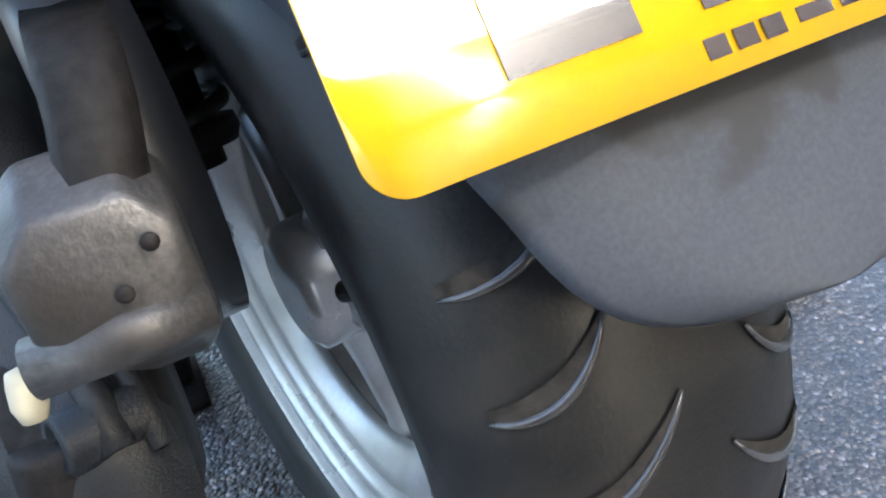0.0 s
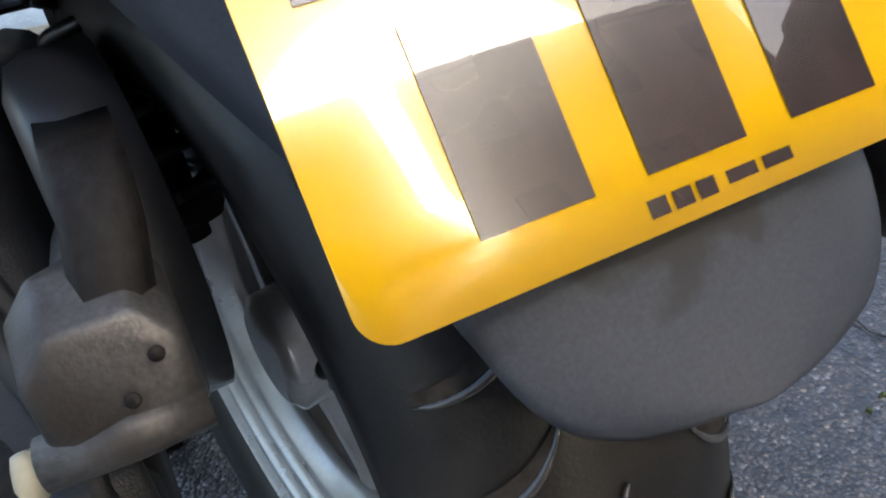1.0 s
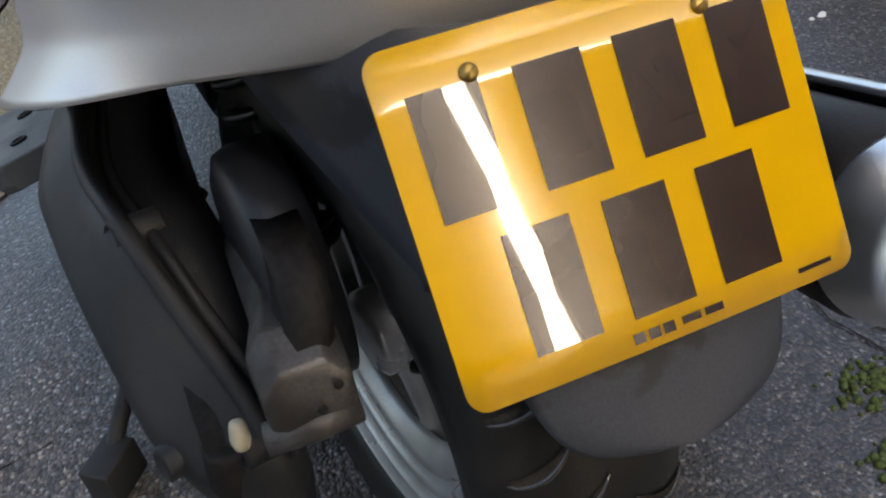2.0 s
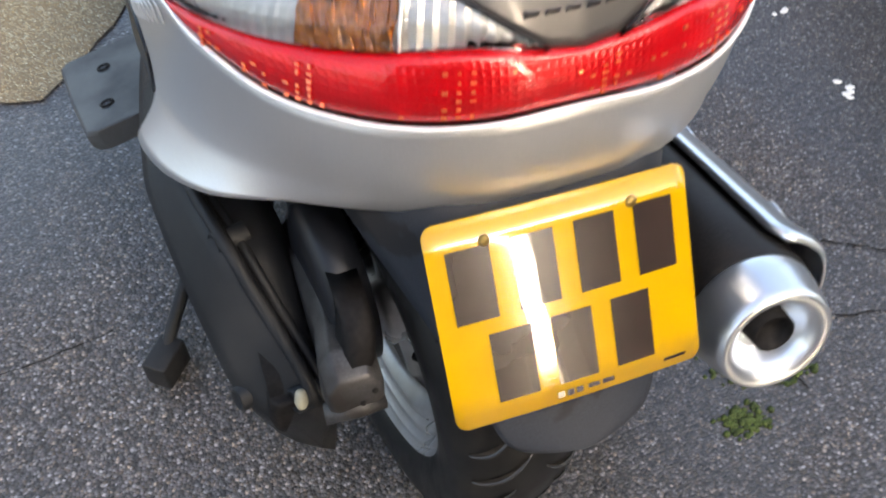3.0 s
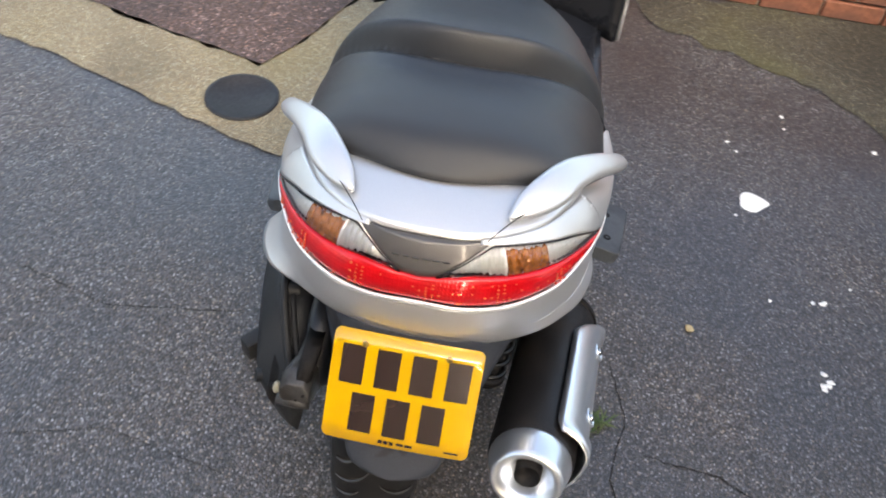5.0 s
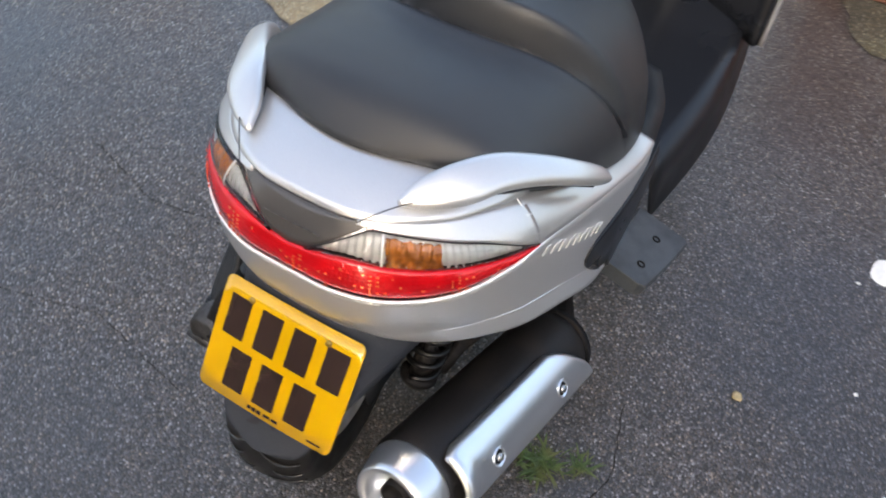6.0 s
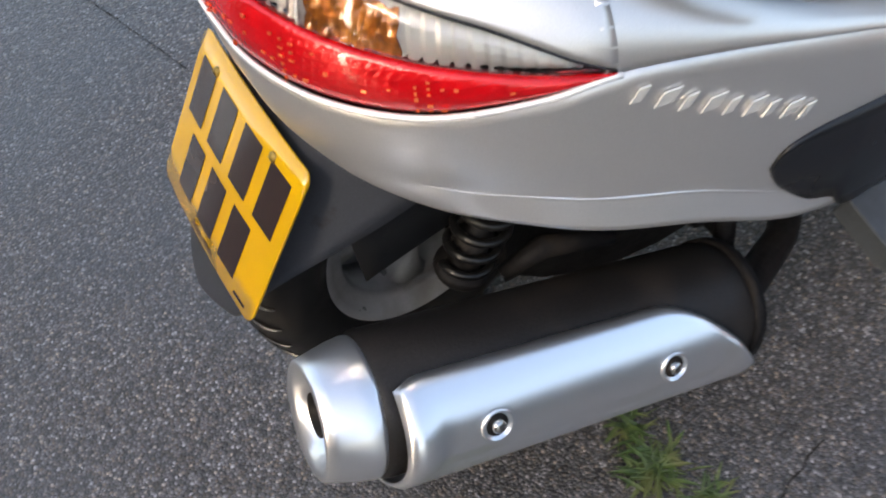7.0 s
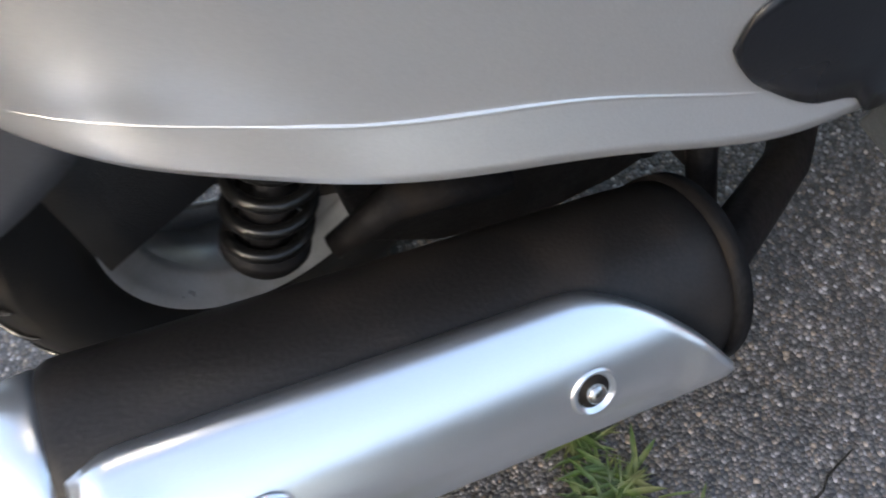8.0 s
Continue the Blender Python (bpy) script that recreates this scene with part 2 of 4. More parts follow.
def part(name, bm, mat, parent, label="", smooth=True, solid=0.0, bevel=0.0):
    bmesh.ops.remove_doubles(bm, verts=bm.verts, dist=1e-5)
    bmesh.ops.recalc_face_normals(bm, faces=bm.faces)
    me = bpy.data.meshes.new(name)
    bm.to_mesh(me)
    bm.free()
    me.materials.append(mat)
    me.polygons.foreach_set("use_smooth", [smooth] * len(me.polygons))
    ob = new(name, me)
    ob.parent = parent
    if solid:
        mod = ob.modifiers.new("thick", "SOLIDIFY")
        mod.thickness, mod.offset = solid, -1
    if bevel:
        mod = ob.modifiers.new("edge", "BEVEL")
        mod.width, mod.segments, mod.limit_method, mod.angle_limit = bevel, 2, "ANGLE", radians(35)
    if label:
        ob["label"] = label
    return ob


def thing(name, label, category, at=(0, 0, 0), group="", kind=""):
    ob = new(name)
    ob.location = at
    ob.empty_display_size = 0.05
    return tagged(ob, label, category, group, kind)


def lerp_table(table, x):
    """Smooth interpolation of the columns of a table by its first column."""
    if x <= table[0][0]:
        return table[0][1:]
    for i, (a, b) in enumerate(zip(table, table[1:])):
        if x <= b[0]:
            p, q = table[max(i - 1, 0)], table[min(i + 2, len(table) - 1)]
            u = (x - a[0]) / (b[0] - a[0])
            out = []
            for k in range(1, len(a)):
                da = (b[k] - p[k]) / max(b[0] - p[0], 1e-6) * (b[0] - a[0])
                db = (q[k] - a[k]) / max(q[0] - a[0], 1e-6) * (b[0] - a[0])
                out.append((2 * u**3 - 3 * u**2 + 1) * a[k] + (u**3 - 2 * u**2 + u) * da + (-2 * u**3 + 3 * u**2) * b[k] + (u**3 - u**2) * db)
            return out
    return table[-1][1:]


def tube(bm, points, radius, sides=12, cap=True):
    """A tube along points; radius is a number or a list."""
    pts = [Vector(p) for p in points]
    rows = []
    side = None
    for i, p in enumerate(pts):
        d = (pts[min(i + 1, len(pts) - 1)] - pts[max(i - 1, 0)]).normalized()
        if side is None:
            side = d.orthogonal().normalized()
        side = (side - d * side.dot(d)).normalized()
        up = d.cross(side)
        r = radius[i] if isinstance(radius, (list, tuple)) else radius
        rows.append([p + r * (math.cos(a) * side + math.sin(a) * up) for a in (2 * math.pi * k / sides for k in range(sides))])
    made = grid_mesh(bm, rows, True)
    if cap:
        bm.faces.new(made[0][::-1])
        bm.faces.new(made[-1])


def lathe(bm, profile, m, sides=48, arc=2 * math.pi, start=0.0):
    """Turns (radius, height) pairs round the z axis of m."""
    full = abs(arc - 2 * math.pi) < 1e-6
    n = sides if full else sides + 1
    rows = [[m @ Vector((r * math.cos(start + arc * k / sides), r * math.sin(start + arc * k / sides), h)) for k in range(n)] for r, h in profile]
    return grid_mesh(bm, rows, full)


def box(bm, size, m=Matrix()):
    r = bmesh.ops.create_cube(bm, size=1, matrix=m @ Matrix.Diagonal((*size, 1)))
    return r["verts"]


def axis_frame(origin, axis, up=(0, 0, 1)):
    """A frame with its z along axis and its x towards up."""
    z = Vector(axis).normalized()
    x = (Vector(up) - z * Vector(up).dot(z)).normalized()
    y = z.cross(x)
    m = Matrix((x, y, z)).transposed().to_4x4()
    m.translation = origin
    return m


# ---- ground ----
def sheet(name, outline, mat, z, label, category, thick=0.0):
    bm = bmesh.new()
    f = bm.faces.new([bm.verts.new((x, y, z)) for x, y in outline])
    bmesh.ops.triangulate(bm, faces=[f])
    ob = part(name, bm, mat, None, smooth=False)
    return tagged(ob, label, category, kind="structure")


def ragged(points, amount, step=0.06, seed=1):
    """An outline with an uneven edge."""
    rnd = random.Random(seed)
    out = []
    for (x0, y0), (x1, y1) in zip(points, points[1:] + points[:1]):
        n = max(1, int(math.hypot(x1 - x0, y1 - y0) / step))
        for k in range(n):
            out.append((x0 + (x1 - x0) * k / n + rnd.uniform(-amount, amount), y0 + (y1 - y0) * k / n + rnd.uniform(-amount, amount)))
    return out


sheet("ground", [(-60, -60), (60, -60), (60, 60), (-60, 60)], ASPHALT, 0.0, "worn dark grey asphalt yard with pale chippings", "ground")
sheet("concrete_strip", ragged([(-3.6, 1.85), (-1.44, 1.31), (-0.78, 1.08), (-0.52, 0.99), (-0.43, 1.09), (-0.22, 1.42), (-0.14, 1.70), (0.02, 2.24), (-0.42, 2.30), (-0.49, 1.86), (-0.62, 1.50), (-0.70, 1.38), (-1.18, 1.52), (-3.6, 2.25)], 0.012, 0.05, 3),
      CONCRETE, 0.004, "stained ochre concrete strip along the yard's edge", "pavement")
sheet("brown_patch", ragged([(-3.6, 2.255), (-1.18, 1.525), (-0.70, 1.385), (-0.62, 1.505), (-0.49, 1.865), (-0.42, 2.305), (-0.42, 6), (-3.6, 6)], 0.006, 0.05, 4),
      REDWAY, 0.0085, "red-brown tarmac patch beyond the concrete strip", "pavement")
sheet("mossy_tarmac", ragged([(0.42, 2.24), (0.55, 2.02), (0.80, 1.88), (1.05, 1.80), (1.25, 1.60), (1.42, 1.42), (1.50, 1.10), (1.52, 0.75), (1.62, 0.45), (1.93, 1.24), (2.14, 1.9), (2.24, 2.24)], 0.03, 0.06, 7),
      MOSSY, 0.0035, "damp olive moss-stained tarmac before the walls", "pavement")
sheet("mossy_concrete", ragged([(1.68, 2.23), (1.69, 1.80), (1.66, 1.36), (1.62, 0.98), (1.58, 0.5), (1.62, 0.45), (2.00, 1.75), (2.12, 2.23)], 0.02, 0.06, 6),
      CONCRETE, 0.0065, "mossy pale concrete edge at the wall's foot", "pavement")

# ---- scooter ----
scooter = thing("scooter", "silver maxi scooter with dark grey seat parked on its stand", "scooter")

# Half of the tail's outline from above, from the rear centre forwards: run, x, y, bottom, lamp line, top.
RUN = [
    (0.00, 0.000, 0.045, 0.556, 0.672, 0.764),
    (0.07, 0.070, 0.050, 0.556, 0.668, 0.764),
    (0.14, 0.135, 0.076, 0.552, 0.664, 0.762),
    (0.22, 0.195, 0.128, 0.541, 0.663, 0.756),
    (0.30, 0.235, 0.196, 0.523, 0.670, 0.746),
    (0.36, 0.252, 0.246, 0.504, 0.677, 0.735),
    (0.45, 0.270, 0.330, 0.471, 0.662, 0.695),
    (0.58, 0.284, 0.455, 0.394, 0.620, 0.636),
    (0.72, 0.288, 0.595, 0.342, 0.565, 0.580),
    (0.90, 0.270, 0.770, 0.352, 0.520, 0.540),
    (1.05, 0.215, 0.905, 0.360, 0.500, 0.520),
]
TIP = 0.36


def flank(s, h, inset=0.0):
    """A point of the tail: s runs from the rear centre (sign tells the side), h is the height."""
    side = -1 if s < 0 else 1
    a = abs(s)
    x, y, zb, zl, zt = lerp_table(RUN, a)
    x2, y2 = lerp_table(RUN, min(a + 0.01, 1.05))[:2]
    x1, y1 = lerp_table(RUN, max(a - 0.01, 0.0))[:2]
    if a < 0.01:
        x1, x2, y1, y2 = -0.01, 0.01, 0, 0
    n = Vector((y2 - y1, -(x2 - x1), 0)).normalized()
    low = max(0.0, (zl - h) / max(zl - zb, 1e-3))
    high = max(0.0, (h - zl) / max(zt - zl, 1e-3))
    flare = lerp_table([(0.0, 0.022), (0.2, 0.020), (0.38, 0.004), (0.6, 0.0), (1.05, 0.0)], a)[0]
    tuck = flare * low**3 + 0.042 * high**2.4 + inset
    lip = lerp_table([(0.0, 0.0), (0.06, 0.0), (0.24, 0.36), (0.56, 0.36), (0.72, 0.0), (1.05, 0.0)], a)[0]
    tuck -= lip * max(0.0, zb + 0.032 - h)
    if s < 0:
        tuck -= lerp_table([(0.0, 0.0), (0.22, 0.0), (0.30, 0.026), (0.45, 0.030), (0.62, 0.0), (1.05, 0.0)], a)[0] * low**5
    p = Vector((x, y, h)) - n * tuck
    return Vector((side * p.x, p.y, p.z))


def span(a, b, n):
    return [a + (b - a) * k / n for k in range(n + 1)]


def bottom(a):
    return lerp_table(RUN, abs(a))[2]


def lamp_low(a):
    return lerp_table(RUN, abs(a))[3]


def top(a):
    return lerp_table(RUN, abs(a))[4]


def lamp_red(a):
    """The upper edge of the red lens."""
    a = abs(a)
    return lerp_table([(0.0, 0.714), (0.04, 0.718), (0.085, 0.721), (0.17, 0.711), (0.24, 0.700), (0.30, 0.688), (TIP, 0.679)], a)[0]


def lamp_top(a):
    """The upper edge of the indicator lenses."""
    return lerp_table([(0.0, 0.761), (0.10, 0.757), (0.17, 0.748), (0.255, 0.727), (0.31, 0.704), (TIP, 0.680)], abs(a))[0]


# Bumper and side panels below the lamps: one moulding each side of the lamp tips.
bm = bmesh.new()
rows = []
for s in span(-0.77, 0.77, 120):
    zb, zl = bottom(s), lamp_low(s) - (0.003 if abs(s) < TIP else 0.0)
    rows.append([flank(s, zb + 0.004, 0.03)] + [flank(s, zb + (zl - zb) * v) for v in (0.0, 0.03, 0.06, 0.09, 0.12, 0.15, 0.18, 0.21, 0.26, 0.37, 0.5, 0.64, 0.78, 0.9, 1.0)])
grid_mesh(bm, rows)
part("tail_fairing", bm, SILVER, scooter, "silver painted rear fairing", solid=0.004)
# Pressed crease along the lower edge.
bm = bmesh.new()
tube(bm, [flank(s, bottom(s) + 0.031, 0.0) for s in span(0.19, 0.60, 50)], [0.0003 + 0.0011 * math.sin(math.pi * k / 50) for k in range(51)], 6)
part("crease_line", bm, SILVER, scooter, "silver pressed crease above the fairing's lower edge")
# White trim line under the red lens.
bm = bmesh.new()
tube(bm, [flank(s, lamp_low(s) - 0.001, -0.001) for s in span(-TIP - 0.004, TIP + 0.004, 90)], 0.0026, 8)
part("lamp_trim", bm, TRIM, scooter, "thin pale trim line below the tail light")

# Upper side panels forward of the lamps, from the crease to the seat.
for sd in (-1, 1):
    bm = bmesh.new()
    rows = []
    for s in span(TIP - 0.01, 0.77, 50):
        zl, zt = lamp_low(s), top(s)
        row = [flank(sd * s, zl + (zt - zl) * v) for v in (0, 0.15, 0.35, 0.55, 0.75, 0.9, 1.0)]
        c = row[-1]
        row += [Vector((c.x * (1 - k), c.y + 0.02 * k, c.z + 0.006 * k)) for k in (0.06, 0.14, 0.24)]
        rows.append(row)
    grid_mesh(bm, rows)
    part("side_panel", bm, SILVER, scooter, "silver upper side panel", solid=0.004)

# Dark lower body ahead of the silver panels.
for sd in (-1, 1):
    bm = bmesh.new()
    grid_mesh(bm, [[flank(sd * s, bottom(s) + (top(s) - bottom(s)) * v, 0.006) for v in span(0, 1, 8)] for s in span(0.76, 1.04, 16)])
    part("body_side", bm, PLASTIC, scooter, "black lower body panel", solid=0.004)

# Shoulders between the indicator lenses and the lid.
for sd in (-1, 1):
    bm = bmesh.new()
    grid_mesh(bm, [[flank(sd * s, lamp_top(s) + 0.001 + (top(s) - lamp_top(s) - 0.001) * v) for v in span(0, 1, 8)] for s in span(0.09, TIP + 0.001, 36)])
    part("lamp_shoulder", bm, SILVER, scooter, "silver shoulder above the indicator", solid=0.004)

# Lid between the seat and the lamps.
bm = bmesh.new()
rows = []
for v in span(0, 1, 14):
    row = []
    for s in span(-TIP - 0.02, TIP + 0.02, 60):
        e = flank(s, top(s))
        k = e.x / 0.25
        goal = Vector((k * 0.215, 0.255 + 0.05 * k * k, 0.782 - 0.03 * k * k))
        p = e.lerp(goal, v)
        p.z += 0.010 * math.sin(math.pi * min(1, v * 1.15))
        row.append(p)
    rows.append(row)
grid_mesh(bm, rows)
part("tail_lid", bm, SILVER, scooter, "silver lid behind the seat", solid=0.004)
# Joints of the lid, each side.
for sd in (-1, 1):
    bm = bmesh.new()
    tube(bm, [Vector((sd * (0.085 + 0.065 * u), 0.082 + 0.075 * u + 0.008 * u, 0.7735 + 0.0115 * math.sin(math.pi * min(1, u * .8 + .05)))) for u in span(0, 1, 10)], 0.0008, 6)
    part("lid_joint", bm, DARK, scooter, "dark joint line")

# Tail light.
light = new("tail_light")
light.parent = scooter
light["label"] = "wide red tail light with clear indicator lenses"
bm = bmesh.new()
rows = []
for s in span(-TIP, TIP, 100):
    a, b = lamp_low(s), lamp_red(s)
    rows.append([flank(s, a + (b - a) * v, 0.004 - 0.006 * math.sin(math.pi * v) ** 0.5) for v in (0.0, 0.12, 0.3, 0.5, 0.7, 0.88, 1.0)])
grid_mesh(bm, rows)
part("red_lens", bm, RED, light, "glossy red lens", solid=0.003)
# Bright specks on the red lens: the prisms' glints put into colour.
bm = bmesh.new()
rnd = random.Random(5)
for k in range(64):
    s = -0.29 + 0.58 * k / 63
    a, b = lamp_low(s), lamp_red(s)
    dense = 0.75 * max(0.0, math.sin(s * 61 + 0.6)) ** 3 + 0.07
    for j in range(6):
        if rnd.random() > dense:
            continue
        h = a + (b - a) * (0.2 + 0.12 * j)
        c = flank(s, h, -0.0024)
        d = flank(s + 0.003, h, -0.0024) - c
        box(bm, (rnd.uniform(0.002, 0.0045), 0.0016, rnd.uniform(0.0015, 0.003)), Matrix.Translation(c) @ Matrix.Rotation(math.atan2(d.y, d.x), 4, "Z") @ Matrix.Rotation(-0.5, 4, "X"))
tagged(part("lens_glints", bm, RED_GLINT, light, "bright orange-red specks as painted glints of the red lens", smooth=False), kind="stuff")
for sd in (-1, 1):
    def lens_row(s, inset):
        a, b = lamp_red(s) + 0.001, lamp_top(s)
        b = a + (b - a) * max(0.0, min(1.0, (s - 0.025) / 0.085))
        return [flank(sd * s, a + (b - a) * v, inset - 0.004 * math.sin(math.pi * v)) for v in (0, 0.2, 0.4, 0.6, 0.8, 1.0)]
    bm = bmesh.new()
    grid_mesh(bm, [lens_row(s, 0.002) for s in span(0.025, TIP, 34)])
    part("indicator_lens", bm, CLEAR, light, "clear indicator lens", solid=0.002)
    bm = bmesh.new()
    rows = []
    for k, s in enumerate(span(0.03, TIP - 0.005, 60)):
        rows.append([p + Vector((0, 0.002 * (k % 2), 0)) for p in lens_row(s, 0.008)])
    grid_mesh(bm, rows)
    part("reflector", bm, REFLECTOR, light, "ribbed silvered reflector", smooth=False)
    bm = bmesh.new()
    rows = []
    grain = random.Random(11)
    for s in span(0.132, 0.205, 22):
        rows.append([p + Vector((0, grain.uniform(-0.0015, 0.003), grain.uniform(-0.001, 0.001))) for p in lens_row(s, 0.0055)[:5]])
    grid_mesh(bm, rows)
    part("amber_indicator", bm, AMBER, light, "amber indicator reflector", smooth=False, solid=0.003)
    bm = bmesh.new()
    tube(bm, lens_row(0.128, 0.003), 0.0016, 6)
    part("lens_divider", bm, REFLECTOR, light, "bright silvered divider beside the amber")
    bm = bmesh.new()
    tube(bm, [lens_row(s, 0.0)[-1] for s in span(0.03, TIP, 30)], 0.0011, 6)
    part("lens_surround", bm, GLOSS, light, "dark lens surround")
# Grey garnish between the indicators, under the lid.
bm = bmesh.new()
rows = []
for s in span(-0.115, 0.115, 40):
    w_ = 1 - max(0.0, min(1.0, (abs(s) - 0.025) / 0.085))
    b = top(s) - 0.003
    a = b - (b - lamp_red(s) - 0.001) * w_ - 0.0012
    rows.append([flank(s, a + (b - a) * v, 0.003) for v in span(0, 1, 6)])
grid_mesh(bm, rows)
garnish = part("garnish", bm, SILVER_DIM, scooter, "grey painted garnish panel", solid=0.003)
# Maker's mark on the garnish, as plain bars.
for k in range(6):
    s = -0.036 + 0.0145 * k
    c = flank(s, 0.738, 0.0005)
    bm = bmesh.new()
    box(bm, (0.009, 0.001, 0.008), Matrix.Translation(c) @ Matrix.Rotation(radians(25), 4, "X"))
    part("letter_bar", bm, SILVER_DIM, garnish, "grey raised letter shape", smooth=False)
# Model badge on each flank: plain slanted chrome bars.
for sd in (-1, 1):
    badge = new("model_badge")
    badge.parent = scooter
    badge["label"] = "slanted chrome model badge"
    for k in range(9):
        s = TIP + 0.012 + 0.021 * k
        bm = bmesh.new()
        h = 0.650 - 0.0122 * k
        rows = []
        for v in (0.0, 1.0):
            rows.append([flank(sd * (s + 0.007 * v + (0.015 if k % 2 else 0.009) * u), h - 0.005 + 0.0125 * v, -0.0025) for u in (0, 0.5, 1)])
        grid_mesh(bm, rows)
        part("letter_bar", bm, BADGE, badge, smooth=False, solid=0.0015)

# Seat: pillion part, step and rider part.
SEAT_ROWS = [  # y, half width, height of the crown, height of the edge
    (0.200, 0.110, 0.786, 0.776),
    (0.212, 0.150, 0.800, 0.775),
    (0.235, 0.190, 0.820, 0.766),
    (0.262, 0.214, 0.826, 0.750),
    (0.330, 0.238, 0.818, 0.708),
    (0.400, 0.252, 0.806, 0.668),
    (0.470, 0.262, 0.796, 0.632),
    (0.540, 0.266, 0.780, 0.600),
    (0.620, 0.262, 0.760, 0.575),
    (0.700, 0.245, 0.742, 0.555),
    (0.770, 0.205, 0.725, 0.545),
    (0.815, 0.150, 0.700, 0.545),
]


def step_line(u):
    """How far forward the seat's step lies, across the seat."""
    return 0.436 + 0.10 * abs(u) ** 2.2


def seat_at(u, y):
    w_, zc, ze = lerp_table(SEAT_ROWS, y)
    bow = 0.05 * (1 - u * u) if y < 0.3 else 0.0
    f_ = (1 - min(1.0, abs(u)) ** 3.2) ** 0.62
    over = y - step_line(u)
    drop = 0.026 * math.exp(-((over - 0.006) / 0.010) ** 2) * f_
    if over > 0.006:
        drop -= (0.046 * min(1.0, (over - 0.006) / 0.024) - 0.055 * max(0.0, over - 0.075)) * f_
    drop -= 0.006 * math.exp(-((over + 0.022) / 0.02) ** 2) * f_
    return Vector((u * w_, y - 0.55 * bow * max(0, (0.3 - y) / 0.095), ze + (zc - ze) * f_ - drop))


bm = bmesh.new()
rows = [[seat_at(-1 + 2 * k / 40, y) for k in range(41)] for y in span(0.200, 0.815, 110)]
made = grid_mesh(bm, rows)
seat = part("seat", bm, SEAT, scooter, "dark grey vinyl two-level seat", solid=0.02)
# Black line laid in the step's groove to darken it like shade.
bm = bmesh.new()
tube(bm, [seat_at(u, step_line(u) + 0.006) + Vector((0, 0, 0.003)) for u in span(-0.97, 0.97, 40)], 0.0045, 8)
part("step_shade", bm, GLOSS, seat, "dark line as shade in the groove of the seat's step")
# Under-seat base.
bm = bmesh.new()
rows = []
for y in span(0.19, 0.81, 24):
    w_ = lerp_table(SEAT_ROWS, max(y, 0.21))[0] - 0.006
    ze = lerp_table(SEAT_ROWS, max(y, 0.21))[2]
    rows.append([(u * w_, y, ze + dz) for u, dz in ((-1, 0.012), (-1, -0.02), (-0.7, -0.05), (0.7, -0.05), (1, -0.02), (1, 0.012))])
grid_mesh(bm, rows)
part("seat_base", bm, GLOSS, scooter, "black seat base", solid=0.004)

# Grab rails.
for sd in (-1, 1):
    bm = bmesh.new()
    spine = [(0.110, 0.130, 0.779, 0.003, 0.003), (0.132, 0.156, 0.784, 0.018, 0.006), (0.162, 0.192, 0.788, 0.024, 0.008), (0.188, 0.235, 0.784, 0.022, 0.008),
             (0.222, 0.285, 0.764, 0.018, 0.008), (0.254, 0.330, 0.738, 0.015, 0.008), (0.273, 0.370, 0.708, 0.011, 0.008), (0.279, 0.390, 0.688, 0.006, 0.006)]
    table = [(k, *row) for k, row in enumerate(spine)]
    rows = []
    ks = span(0, 7, 42)
    for k in ks:
        x, y, z, wd, th = lerp_table(table, k)
        x2, y2, z2 = lerp_table(table, min(7, k + 0.1))[:3]
        x1, y1, z1 = lerp_table(table, max(0, k - 0.1))[:3]
        d = Vector((x2 - x1, y2 - y1, z2 - z1)).normalized()
        out = Vector((0.72, -0.52, -0.45))
        out = (out - d * out.dot(d)).normalized()
        up = out.cross(d)
        if up.z < 0:
            up = -up
        ring = []
        for j in range(16):
            a = 2 * math.pi * j / 16
            q = Vector((x, y, z)) + out * wd * 1.12 * math.copysign(abs(math.cos(a)) ** 0.6, math.cos(a)) + up * th * 1.5 * math.copysign(abs(math.sin(a)) ** 0.8, math.sin(a))
            ring.append((sd * q.x, q.y, q.z))
        rows.append(ring)
    made = grid_mesh(bm, rows, True)
    bm.faces.new(made[0])
    bm.faces.new(made[-1])
    part("grab_rail", bm, SILVER, scooter, "silver painted grab rail")
    # Black tube under the rail: the slot's shade made as a shape.
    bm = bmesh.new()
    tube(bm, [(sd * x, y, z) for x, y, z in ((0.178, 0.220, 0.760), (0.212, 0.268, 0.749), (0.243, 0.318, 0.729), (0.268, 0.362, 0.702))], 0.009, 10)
    part("grab_shade", bm, GLOSS, scooter, "black tube as the shaded slot below the grab rail")

# Rear mudguard and number plate; both share the plate's slope.
SLOPE = radians(35.66)
PLATE = Matrix.Translation((0, 0.0, 0.4991)) @ Matrix.Rotation(-SLOPE, 4, "X")  # local x right, y forward, z up the plate


def guard_half(v):
    """Half width of the mudguard by the distance up the plate."""
    return lerp_table([(-0.150, 0.012), (-0.1485, 0.030), (-0.144, 0.047), (-0.136, 0.061), (-0.124, 0.071), (-0.11, 0.077), (-0.09, 0.083), (-0.04, 0.100), (0.0, 0.116), (0.05, 0.136), (0.1, 0.156), (0.13, 0.166)], v)[0]


